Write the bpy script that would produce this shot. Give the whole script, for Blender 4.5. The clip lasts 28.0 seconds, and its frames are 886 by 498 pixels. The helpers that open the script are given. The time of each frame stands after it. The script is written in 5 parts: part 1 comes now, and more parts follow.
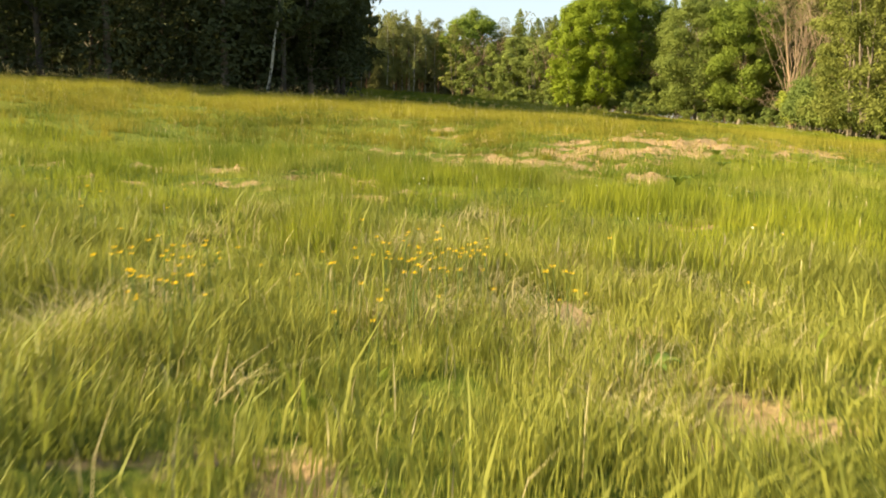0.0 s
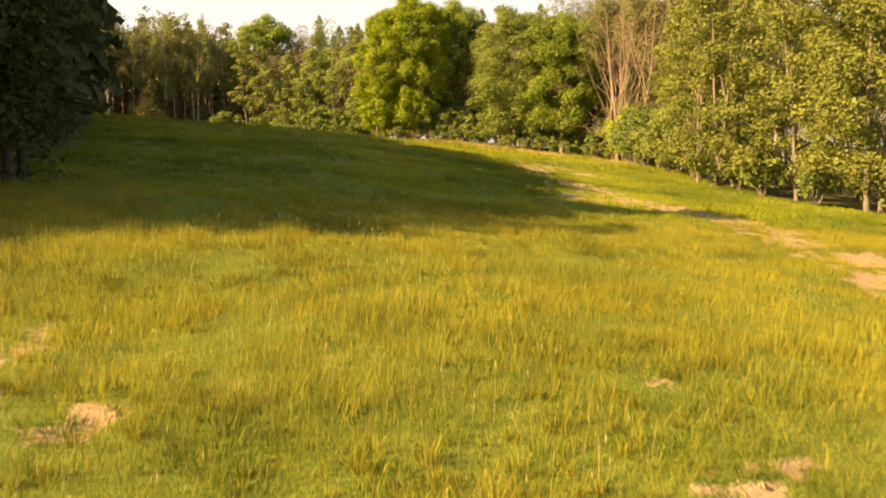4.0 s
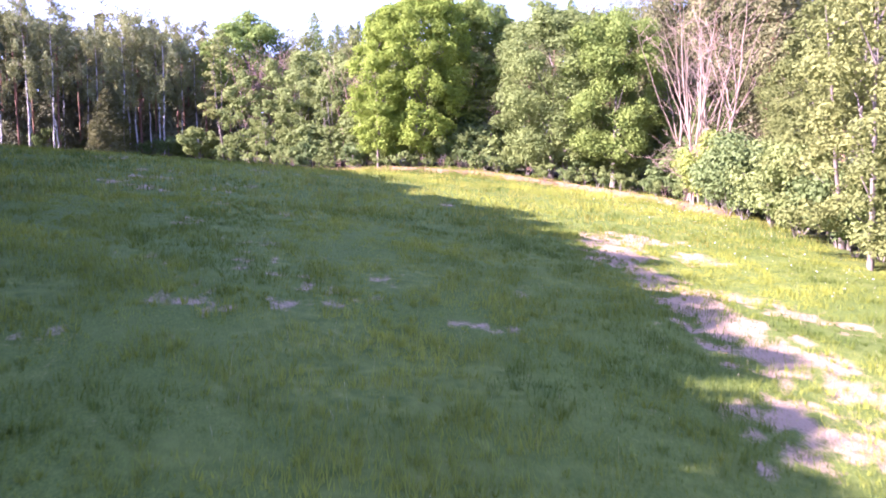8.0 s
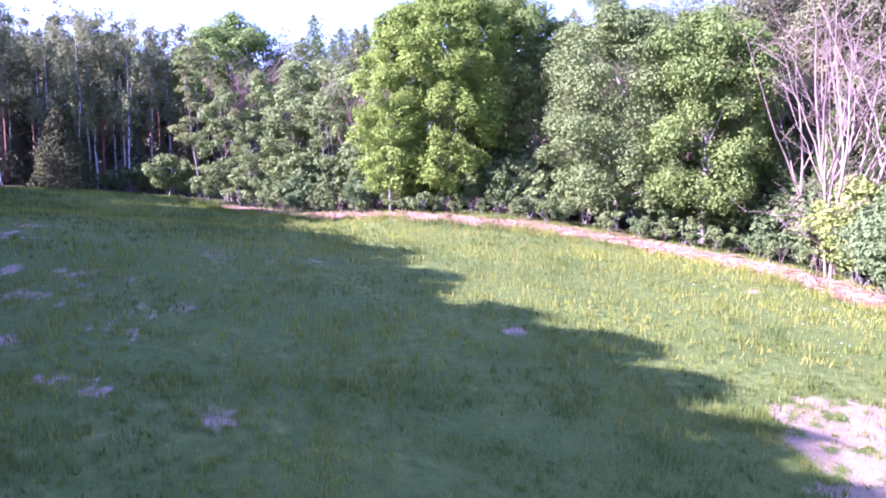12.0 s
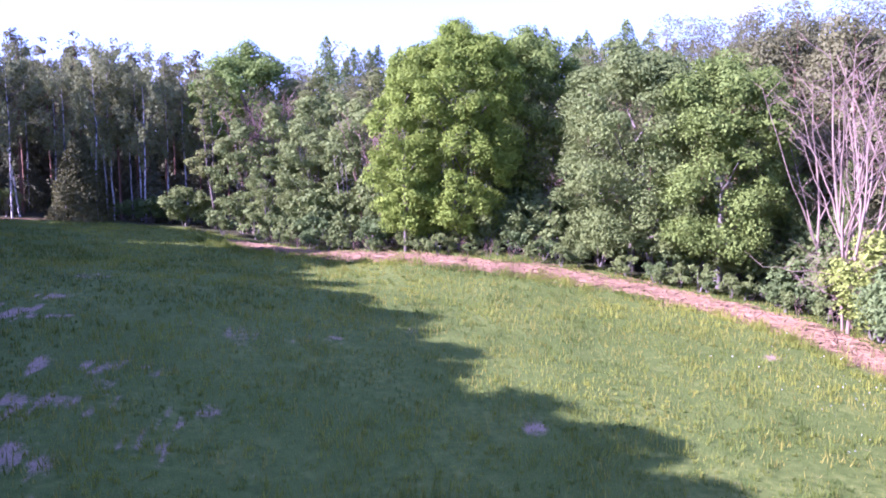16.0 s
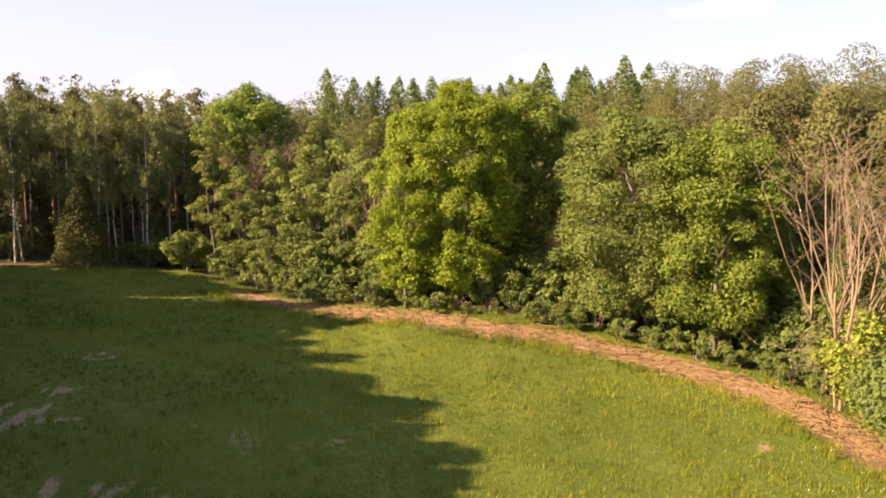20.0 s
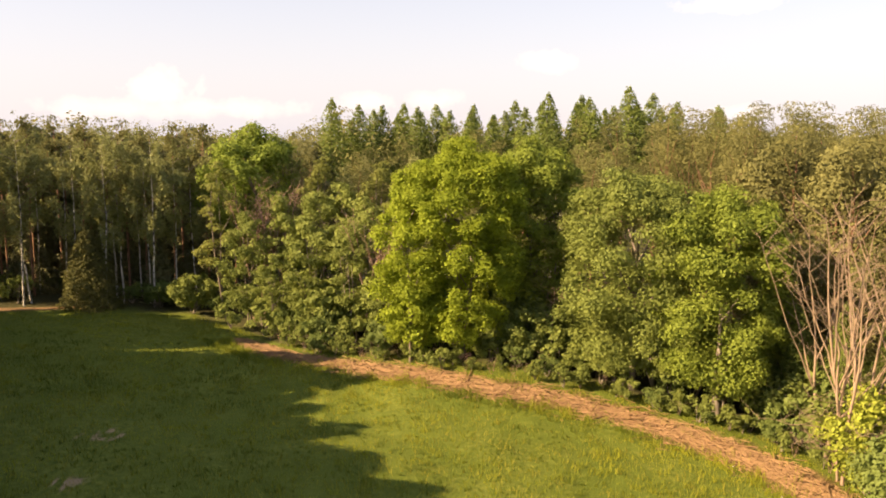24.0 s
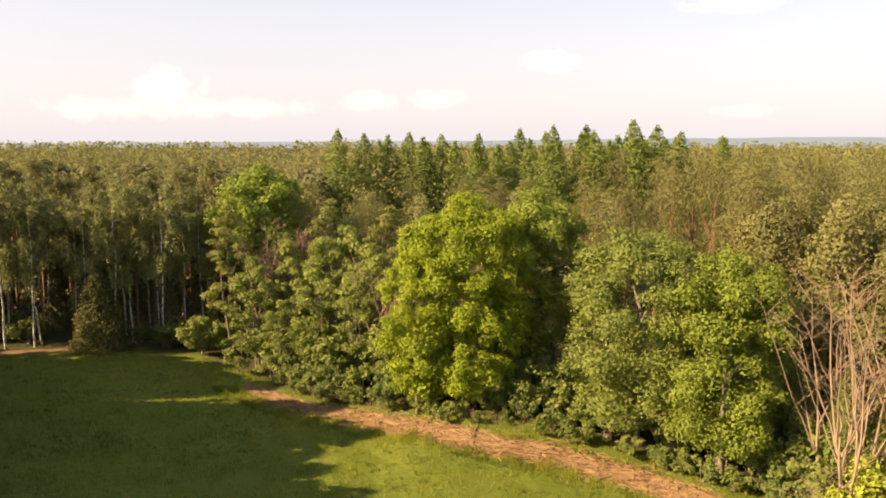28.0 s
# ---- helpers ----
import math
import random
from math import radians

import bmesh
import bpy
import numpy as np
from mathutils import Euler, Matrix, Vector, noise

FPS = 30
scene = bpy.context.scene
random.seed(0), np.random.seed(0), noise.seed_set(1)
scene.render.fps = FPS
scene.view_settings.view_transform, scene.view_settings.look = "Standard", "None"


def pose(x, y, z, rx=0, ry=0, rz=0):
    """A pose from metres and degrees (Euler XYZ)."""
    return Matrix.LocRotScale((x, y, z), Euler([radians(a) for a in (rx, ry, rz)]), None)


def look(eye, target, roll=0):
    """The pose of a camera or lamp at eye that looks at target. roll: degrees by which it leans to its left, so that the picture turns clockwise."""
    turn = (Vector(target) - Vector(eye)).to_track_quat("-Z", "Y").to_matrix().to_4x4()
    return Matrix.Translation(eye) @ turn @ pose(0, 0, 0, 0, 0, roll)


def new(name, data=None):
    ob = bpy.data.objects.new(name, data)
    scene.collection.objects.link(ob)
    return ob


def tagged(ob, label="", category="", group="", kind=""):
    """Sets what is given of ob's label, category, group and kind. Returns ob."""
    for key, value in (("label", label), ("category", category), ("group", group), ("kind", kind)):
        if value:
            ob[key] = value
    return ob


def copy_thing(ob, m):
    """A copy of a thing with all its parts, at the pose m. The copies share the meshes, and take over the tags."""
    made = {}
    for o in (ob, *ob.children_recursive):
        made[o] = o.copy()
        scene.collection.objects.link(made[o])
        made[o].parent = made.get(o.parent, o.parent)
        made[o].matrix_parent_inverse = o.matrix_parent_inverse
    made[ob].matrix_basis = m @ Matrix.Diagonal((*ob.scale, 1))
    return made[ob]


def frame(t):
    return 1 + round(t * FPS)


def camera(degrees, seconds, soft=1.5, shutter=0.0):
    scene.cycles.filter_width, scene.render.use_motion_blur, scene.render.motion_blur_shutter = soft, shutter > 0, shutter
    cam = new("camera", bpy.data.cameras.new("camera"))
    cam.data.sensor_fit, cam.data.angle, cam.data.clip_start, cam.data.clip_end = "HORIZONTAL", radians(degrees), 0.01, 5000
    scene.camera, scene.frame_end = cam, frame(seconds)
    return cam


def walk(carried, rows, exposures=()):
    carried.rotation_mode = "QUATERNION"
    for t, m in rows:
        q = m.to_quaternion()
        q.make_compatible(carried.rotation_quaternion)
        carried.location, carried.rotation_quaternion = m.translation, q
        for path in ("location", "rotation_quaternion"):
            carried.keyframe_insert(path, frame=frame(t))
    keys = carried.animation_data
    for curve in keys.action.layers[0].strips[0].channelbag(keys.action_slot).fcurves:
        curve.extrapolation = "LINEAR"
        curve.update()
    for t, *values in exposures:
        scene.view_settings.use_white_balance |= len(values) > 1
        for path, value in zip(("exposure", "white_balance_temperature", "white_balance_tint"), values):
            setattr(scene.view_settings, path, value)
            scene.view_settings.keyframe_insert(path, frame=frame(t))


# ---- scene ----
cam = camera(59.5, 28.0, soft=1.85, shutter=0.24)
METRES, EYE, TILT, LEAN, TURN = 62.0, 1.6, -7.7, -0.3, 0.0
ROWS = [
    (0.0, 0.0, 0.0, 0.0, -0.0, 0.0, -0.0),
    (0.5, 0.0021, 0.0173, 0.0089, 0.35, 0.09, -0.05),
    (1.0, 0.0026, 0.0397, 0.0192, 0.45, 0.09, -0.14),
    (1.5, 0.0034, 0.0657, 0.0314, -7.87, 0.07, 1.37),
    (2.0, 0.0054, 0.0916, 0.0435, -14.52, -0.11, 2.49),
    (2.5, 0.008, 0.1155, 0.0477, -14.69, -0.1, 2.41),
    (3.0, 0.0106, 0.1388, 0.0524, -14.46, -0.05, 2.33),
    (3.5, 0.0136, 0.162, 0.0606, -14.3, -0.07, 2.26),
    (4.0, 0.0176, 0.1873, 0.0692, -14.15, -0.05, 2.17),
    (4.5, 0.0224, 0.2138, 0.0779, -14.09, -0.02, 2.11),
    (6.5, 0.0529, 0.3393, 0.1169, -13.37, -0.01, 1.88),
    (7.0, 0.058, 0.3742, 0.1274, -13.38, -0.12, 1.91),
    (7.5, 0.0653, 0.4148, 0.1385, -13.4, -0.13, 1.9),
    (8.0, 0.0741, 0.4605, 0.1501, -13.68, -0.16, 1.91),
    (8.5, 0.0829, 0.5078, 0.1613, -13.71, -0.09, 1.89),
    (9.0, 0.0913, 0.5564, 0.1717, -13.48, -0.05, 1.86),
    (9.5, 0.0992, 0.6049, 0.1827, -13.45, -0.01, 1.85),
    (10.0, 0.1066, 0.646, 0.1931, -13.3, 0.08, 1.86),
    (10.5, 0.1109, 0.6738, 0.2006, -13.25, 0.09, 1.83),
    (11.0, 0.1117, 0.6913, 0.2082, -13.29, 0.08, 1.85),
    (11.5, 0.1102, 0.7007, 0.2155, -13.33, 0.1, 1.91),
    (12.0, 0.1069, 0.7042, 0.2223, -13.28, 0.05, 1.92),
    (12.5, 0.1046, 0.7059, 0.228, -13.08, 0.05, 1.91),
    (14.5, 0.101, 0.7048, 0.245, -12.64, -0.15, 2.04),
    (15.0, 0.1016, 0.7036, 0.254, -12.53, -0.19, 2.01),
    (15.5, 0.1021, 0.7029, 0.2628, -12.52, -0.18, 2.01),
    (16.0, 0.1026, 0.702, 0.2704, -12.53, -0.13, 1.98),
    (16.5, 0.1032, 0.7011, 0.2788, -12.55, -0.15, 1.98),
    (17.0, 0.1033, 0.6998, 0.2871, -12.57, -0.16, 1.98),
    (17.5, 0.1031, 0.6983, 0.2952, -12.61, -0.14, 1.94),
    (18.0, 0.1033, 0.6972, 0.3035, -12.62, -0.15, 1.93),
    (18.5, 0.1025, 0.6957, 0.3114, -12.63, -0.1, 1.93),
    (19.0, 0.1016, 0.694, 0.3196, -12.63, -0.13, 1.91),
    (19.5, 0.1017, 0.6925, 0.3276, -12.61, -0.17, 1.88),
    (20.0, 0.102, 0.6912, 0.336, -12.6, -0.21, 1.89),
    (20.5, 0.1007, 0.69, 0.3438, -12.59, -0.27, 1.9),
    (21.0, 0.1011, 0.6897, 0.3527, -12.43, -0.35, 1.92),
    (21.5, 0.1017, 0.6894, 0.3603, -12.37, -0.34, 1.91),
    (23.5, 0.1043, 0.687, 0.3946, -12.18, -0.5, 1.96),
    (24.0, 0.1041, 0.6859, 0.4025, -12.2, -0.48, 1.98),
    (24.5, 0.1041, 0.6845, 0.4096, -12.2, -0.43, 1.94),
    (25.0, 0.1038, 0.6835, 0.4173, -12.25, -0.47, 1.96),
    (25.5, 0.1039, 0.6823, 0.4241, -12.21, -0.41, 1.92),
    (26.0, 0.1028, 0.6809, 0.4326, -12.15, -0.44, 1.92),
    (26.5, 0.1015, 0.68, 0.4407, -12.09, -0.45, 1.94),
    (27.0, 0.1001, 0.6793, 0.4485, -12.02, -0.42, 1.95),
    (27.5, 0.1003, 0.6781, 0.4563, -11.94, -0.41, 1.93),
    (28.0, 0.1009, 0.6767, 0.4642, -11.94, -0.49, 1.97),
]
EXPOSURES = [
    (0.0, 1.5, 7400, 0), (1.0, 1.62, 8000, 9), (2.0, 1.42, 10000, 19), (4.5, 1.65, 10500, 16), (6.5, 2.05, 6500, 26),
    (7.0, 2.38, 5400, 40), (8.0, 2.76, 4850, 58), (11.0, 2.66, 4500, 67), (12.5, 2.42, 4350, 68), (16.5, 1.92, 4450, 63), (18.0, 1.52, 5450, 37), (21.5, 1.38, 7800, 22), (24.0, 1.36, 8000, 20), (28.0, 1.35, 8050, 19),
]
walk(cam, [(t, pose(0, 0, EYE, TILT, LEAN, TURN) @ pose(METRES * x, METRES * y, METRES * z, 90 + pitch, roll, yaw)) for t, x, y, z, yaw, pitch, roll in ROWS], EXPOSURES)

# ---- world and sun ----
SUN_HEIGHT = 31.0
SUN_WAY = (1.0, 0.12)  # the way in which the light travels over the meadow
world = bpy.data.worlds.new("world")
scene.world = world
world.use_nodes = True
wn, wl = world.node_tree.nodes, world.node_tree.links
wn.clear()
sky = wn.new("ShaderNodeTexSky")
sky.sky_type = "NISHITA"
sky.sun_disc = False
sky.sun_elevation = radians(SUN_HEIGHT)
sky.sun_rotation = radians(-97)
sky.air_density, sky.dust_density, sky.ozone_density = 1.0, 1.2, 1.0
# small fair-weather clouds low over the horizon: bearing, height, half-widths and thickness of each
geo = wn.new("ShaderNodeTexCoord")
CLOUDS = [(-0.125, 0.062, 0.042, 0.025, 0.9), (-0.07, 0.041, 0.12, 0.012, 0.55), (-0.18, 0.038, 0.08, 0.013, 0.55), (0.369, 0.098, 0.042, 0.012, 0.85), (0.123, 0.049, 0.036, 0.011, 0.55),
          (0.207, 0.053, 0.042, 0.012, 0.55), (0.636, 0.157, 0.065, 0.010, 0.8), (0.652, 0.035, 0.05, 0.008, 0.5), (-0.55, 0.11, 0.12, 0.02, 0.6), (1.05, 0.09, 0.12, 0.02, 0.7)]


def sky_math(operation, a, b):
    """A sum of the sky's nodes; a and b are sockets or numbers."""
    node = wn.new("ShaderNodeMath")
    node.operation = operation
    for socket, v in zip(node.inputs, (a, b)):
        if isinstance(v, (int, float)):
            socket.default_value = v
        else:
            wl.new(v, socket)
    return node.outputs[0]


split = wn.new("ShaderNodeSeparateXYZ")
wl.new(geo.outputs["Generated"], split.inputs["Vector"])
cloud = wn.new("ShaderNodeTexNoise")
cloud.inputs["Scale"].default_value = 26.0
cloud.inputs["Detail"].default_value = 7.0
cloud.inputs["Roughness"].default_value = 0.6
wl.new(geo.outputs["Generated"], cloud.inputs["Vector"])
bearing = sky_math("DIVIDE", split.outputs["X"], split.outputs["Y"])
billow = sky_math("MULTIPLY", sky_math("SUBTRACT", cloud.outputs["Fac"], 0.5), 2.6)
cover = 0.0
for cu, cv, au, av, thick in CLOUDS:
    du = sky_math("DIVIDE", sky_math("SUBTRACT", bearing, cu), au)
    dv = sky_math("DIVIDE", sky_math("SUBTRACT", split.outputs["Z"], cv), av)
    off = sky_math("SQRT", sky_math("ADD", sky_math("MULTIPLY", du, du), sky_math("MULTIPLY", dv, dv)), 0.0)
    edge = wn.new("ShaderNodeMapRange")
    wl.new(sky_math("ADD", off, billow), edge.inputs["Value"])
    edge.inputs["From Min"].default_value, edge.inputs["From Max"].default_value = 1.15, 0.35
    edge.inputs["To Min"].default_value, edge.inputs["To Max"].default_value = 0.0, thick
    cover = sky_math("MAXIMUM", edge.outputs["Result"], cover)
white = wn.new("ShaderNodeMixRGB")
white.inputs["Color2"].default_value = (5.6, 5.4, 5.2, 1)
wl.new(cover, white.inputs["Fac"])
haze = wn.new("ShaderNodeMixRGB")
low = wn.new("ShaderNodeMapRange")
wl.new(split.outputs["Z"], low.inputs["Value"])
low.inputs["From Min"].default_value, low.inputs["From Max"].default_value = 0.0, 0.38
low.inputs["To Min"].default_value, low.inputs["To Max"].default_value = 0.88, 0.14
wl.new(low.outputs["Result"], haze.inputs["Fac"])
haze.inputs["Color2"].default_value = (3.45, 3.75, 4.5, 1)
wl.new(sky.outputs["Color"], haze.inputs["Color1"])
wl.new(haze.outputs["Color"], white.inputs["Color1"])
bg = wn.new("ShaderNodeBackground")
bg.inputs["Strength"].default_value = 0.095
wl.new(white.outputs["Color"], bg.inputs["Color"])
out = wn.new("ShaderNodeOutputWorld")
wl.new(bg.outputs["Background"], out.inputs["Surface"])

sun_data = bpy.data.lights.new("sun", "SUN")
sun_data.energy, sun_data.angle, sun_data.color = 5.7, radians(0.6), (1.0, 0.82, 0.55)
sun = new("sun", sun_data)
_w = Vector((SUN_WAY[0], SUN_WAY[1], 0)).normalized() * math.cos(radians(SUN_HEIGHT)) + Vector((0, 0, -math.sin(radians(SUN_HEIGHT))))
sun.matrix_world = look((-60, 0, 60), Vector((-60, 0, 60)) + _w)


# ---- materials ----
def material(name, colour, vary=0.25, rough=0.7, scale=8.0, bump=0.0, island=0.0, through_light=0.0, tint=None, spec=0.3, obj=0.0, drift=1.0):
    """A surface with two scales of noise in its colour, and what else it needs: relief, change from leaf to leaf or from tree to tree, light that shines through."""
    m = bpy.data.materials.new(name)
    m.use_nodes = True
    n, l = m.node_tree.nodes, m.node_tree.links
    n.clear()
    co = n.new("ShaderNodeTexCoord")
    big, small = n.new("ShaderNodeTexNoise"), n.new("ShaderNodeTexNoise")
    big.inputs["Scale"].default_value, small.inputs["Scale"].default_value = scale * 0.12, scale
    big.inputs["Detail"].default_value, small.inputs["Detail"].default_value = 3, 5
    for t in (big, small):
        l.new(co.outputs["Object"], t.inputs["Vector"])
    add = n.new("ShaderNodeMath")
    add.operation = "MULTIPLY_ADD"
    add.inputs[1].default_value = drift
    l.new(big.outputs["Fac"], add.inputs[0])
    l.new(small.outputs["Fac"], add.inputs[2])
    value = add.outputs[0]
    for amount, kind, socket in ((island, "ShaderNodeNewGeometry", "Random Per Island"), (obj, "ShaderNodeObjectInfo", "Random")):
        if amount:
            src, mad = n.new(kind), n.new("ShaderNodeMath")
            mad.operation = "MULTIPLY_ADD"
            l.new(src.outputs[socket], mad.inputs[0])
            mad.inputs[1].default_value = amount
            l.new(value, mad.inputs[2])
            value = mad.outputs[0]
    rng = n.new("ShaderNodeMapRange")
    rng.inputs["From Min"].default_value = 0.1 + 0.5 * drift
    rng.inputs["From Max"].default_value = 0.9 + 0.5 * drift + island + obj
    l.new(value, rng.inputs["Value"])
    mix = n.new("ShaderNodeMixRGB")
    c = Vector(colour)
    d = Vector(tint) if tint else c * (1 + vary)
    mix.inputs["Color1"].default_value = (*(c * (1 - vary)), 1)
    mix.inputs["Color2"].default_value = (*d, 1)
    l.new(rng.outputs["Result"], mix.inputs["Fac"])
    bs = n.new("ShaderNodeBsdfPrincipled")
    bs.inputs["Roughness"].default_value = rough
    bs.inputs["Specular IOR Level"].default_value = spec
    l.new(mix.outputs["Color"], bs.inputs["Base Color"])
    if bump:
        b = n.new("ShaderNodeBump")
        b.inputs["Strength"].default_value, b.inputs["Distance"].default_value = 0.8, bump
        l.new(small.outputs["Fac"], b.inputs["Height"])
        l.new(b.outputs["Normal"], bs.inputs["Normal"])
    shader = bs.outputs["BSDF"]
    if through_light:
        tr, ms = n.new("ShaderNodeBsdfTranslucent"), n.new("ShaderNodeMixShader")
        ms.inputs["Fac"].default_value = through_light
        l.new(mix.outputs["Color"], tr.inputs["Color"])
        l.new(shader, ms.inputs[1])
        l.new(tr.outputs["BSDF"], ms.inputs[2])
        shader = ms.outputs["Shader"]
    o = n.new("ShaderNodeOutputMaterial")
    l.new(shader, o.inputs["Surface"])
    return m


def leafy(name, colour, tint, obj=0.3, leaf=0.24):
    return material(name, colour, 0.22, 0.7, 0.9, 0, leaf, 0.3, tint, 0.18, obj)


MAPLE = leafy("maple leaves", (0.170, 0.238, 0.021), (0.325, 0.395, 0.040), 0.0)
OAK = leafy("oak leaves", (0.138, 0.195, 0.028), (0.272, 0.330, 0.056))
OAKPALE = leafy("pale oak leaves", (0.130, 0.172, 0.037), (0.255, 0.300, 0.074))
ROUND = leafy("round tree leaves", (0.15, 0.218, 0.034), (0.285, 0.355, 0.06))
ALDER = leafy("alder leaves", (0.112, 0.138, 0.029), (0.250, 0.264, 0.064))
BIRCH = leafy("birch leaves", (0.170, 0.190, 0.066), (0.330, 0.340, 0.125), 0.5, 0.16)
SHRUBDARK = leafy("dark shrub leaves", (0.105, 0.15, 0.04), (0.21, 0.265, 0.07))
SHRUB = leafy("shrub leaves", (0.130, 0.172, 0.040), (0.275, 0.318, 0.078))
YELLOW = leafy("yellow-green leaves", (0.205, 0.259, 0.035), (0.382, 0.423, 0.068))
PINE = leafy("pine needles", (0.122, 0.126, 0.045), (0.246, 0.238, 0.084), 0.6, 0.14)
SPRUCE = leafy("spruce needles", (0.105, 0.15, 0.036), (0.24, 0.295, 0.07), 0.4)
OLIVE = leafy("olive spruce needles", (0.075, 0.086, 0.028), (0.165, 0.16, 0.052))
# the shade of the left-hand wood is put into this needle colour
SHADELEAF = leafy("spruce needles coloured for shade", (0.050, 0.062, 0.026), (0.098, 0.108, 0.042))
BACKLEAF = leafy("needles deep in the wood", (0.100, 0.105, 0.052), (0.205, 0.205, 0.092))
# bark darkened in its colour so that trunks look shaded
SHADEBARK = material("bark coloured for shade", (0.07, 0.058, 0.046), 0.4, 0.9, 14, 0.02)
BARK = material("grey-brown bark", (0.16, 0.13, 0.10), 0.4, 0.9, 14, 0.02)
PALEBARK = material("pale grey bark", (0.22, 0.185, 0.145), 0.35, 0.85, 12, 0.012)
PINEBARK = material("reddish pine bark", (0.23, 0.125, 0.078), 0.4, 0.9, 10, 0.02)
DEADWOOD = material("dry barkless wood", (0.265, 0.190, 0.130), 0.3, 0.85, 12, 0.01)
DRYTWIG = material("dry reddish twigs", (0.27, 0.17, 0.13), 0.3, 0.9, 12)
CHIP = material("split dry brushwood", (0.165, 0.094, 0.044), 0.35, 0.85, 9, 0.0, 0.6, 0, (0.33, 0.200, 0.098))
GRASS = material("meadow grass", (0.138, 0.156, 0.026), 0.3, 0.65, 2.6, 0, 0.35, 0.4, (0.345, 0.298, 0.048), 0.1, 0.0, 2.4)
FRESH = material("fresh green grass", (0.135, 0.178, 0.033), 0.3, 0.6, 2.6, 0, 0.45, 0.4, (0.34, 0.335, 0.070), 0.2, 0.0, 2.0)
TUSSOCK = material("deep green tussock grass", (0.085, 0.130, 0.024), 0.3, 0.6, 2.6, 0, 0.4, 0.35, (0.205, 0.248, 0.038), 0.1, 0.0, 1.2)
LUSH = material("lush meadow grass", (0.120, 0.178, 0.026), 0.3, 0.65, 1.6, 0, 0.35, 0.4, (0.312, 0.326, 0.036), 0.1, 0.0, 3.0)
RIPE = material("ripening grass", (0.245, 0.238, 0.032), 0.2, 0.65, 2.0, 0, 0.25, 0.4, (0.40, 0.358, 0.056), 0.1)
STRAW = material("ripe grass stalks", (0.40, 0.33, 0.15), 0.25, 0.7, 3, 0, 0.5, 0.3, (0.58, 0.50, 0.28))
PETAL = material("yellow petals", (0.78, 0.50, 0.012), 0.12, 0.35, 30, 0, 0.3, 0.2)
STEM = material("green stems", (0.12, 0.17, 0.04), 0.25, 0.6, 20, 0, 0, 0.2)
BLOSSOM = material("white umbels", (0.68, 0.68, 0.60), 0.12, 0.7, 20, 0, 0.3, 0.2)
DOCK = material("broad weed leaves", (0.125, 0.185, 0.03), 0.3, 0.5, 12, 0.003, 0.3, 0.25)
CLOD = material("dry earth clods", (0.27, 0.178, 0.09), 0.3, 0.95, 25, 0.01, 0.5, 0, (0.44, 0.305, 0.155), 0.1)


def birch_bark():
    m = bpy.data.materials.new("white birch bark")
    m.use_nodes = True
    n, l = m.node_tree.nodes, m.node_tree.links
    co, mp, no, rp = n.new("ShaderNodeTexCoord"), n.new("ShaderNodeMapping"), n.new("ShaderNodeTexNoise"), n.new("ShaderNodeValToRGB")
    mp.inputs["Scale"].default_value = (5, 5, 1.6)
    no.inputs["Scale"].default_value, no.inputs["Detail"].default_value = 1.3, 6
    rp.color_ramp.elements[0].position, rp.color_ramp.elements[0].color = 0.40, (0.05, 0.045, 0.04, 1)
    rp.color_ramp.elements[1].position, rp.color_ramp.elements[1].color = 0.50, (0.46, 0.43, 0.37, 1)
    l.new(co.outputs["Object"], mp.inputs["Vector"])
    l.new(mp.outputs["Vector"], no.inputs["Vector"])
    l.new(no.outputs["Fac"], rp.inputs["Fac"])
    bs = n["Principled BSDF"]
    bs.inputs["Roughness"].default_value = 0.7
    l.new(rp.outputs["Color"], bs.inputs["Base Color"])
    return m


BIRCHBARK = birch_bark()


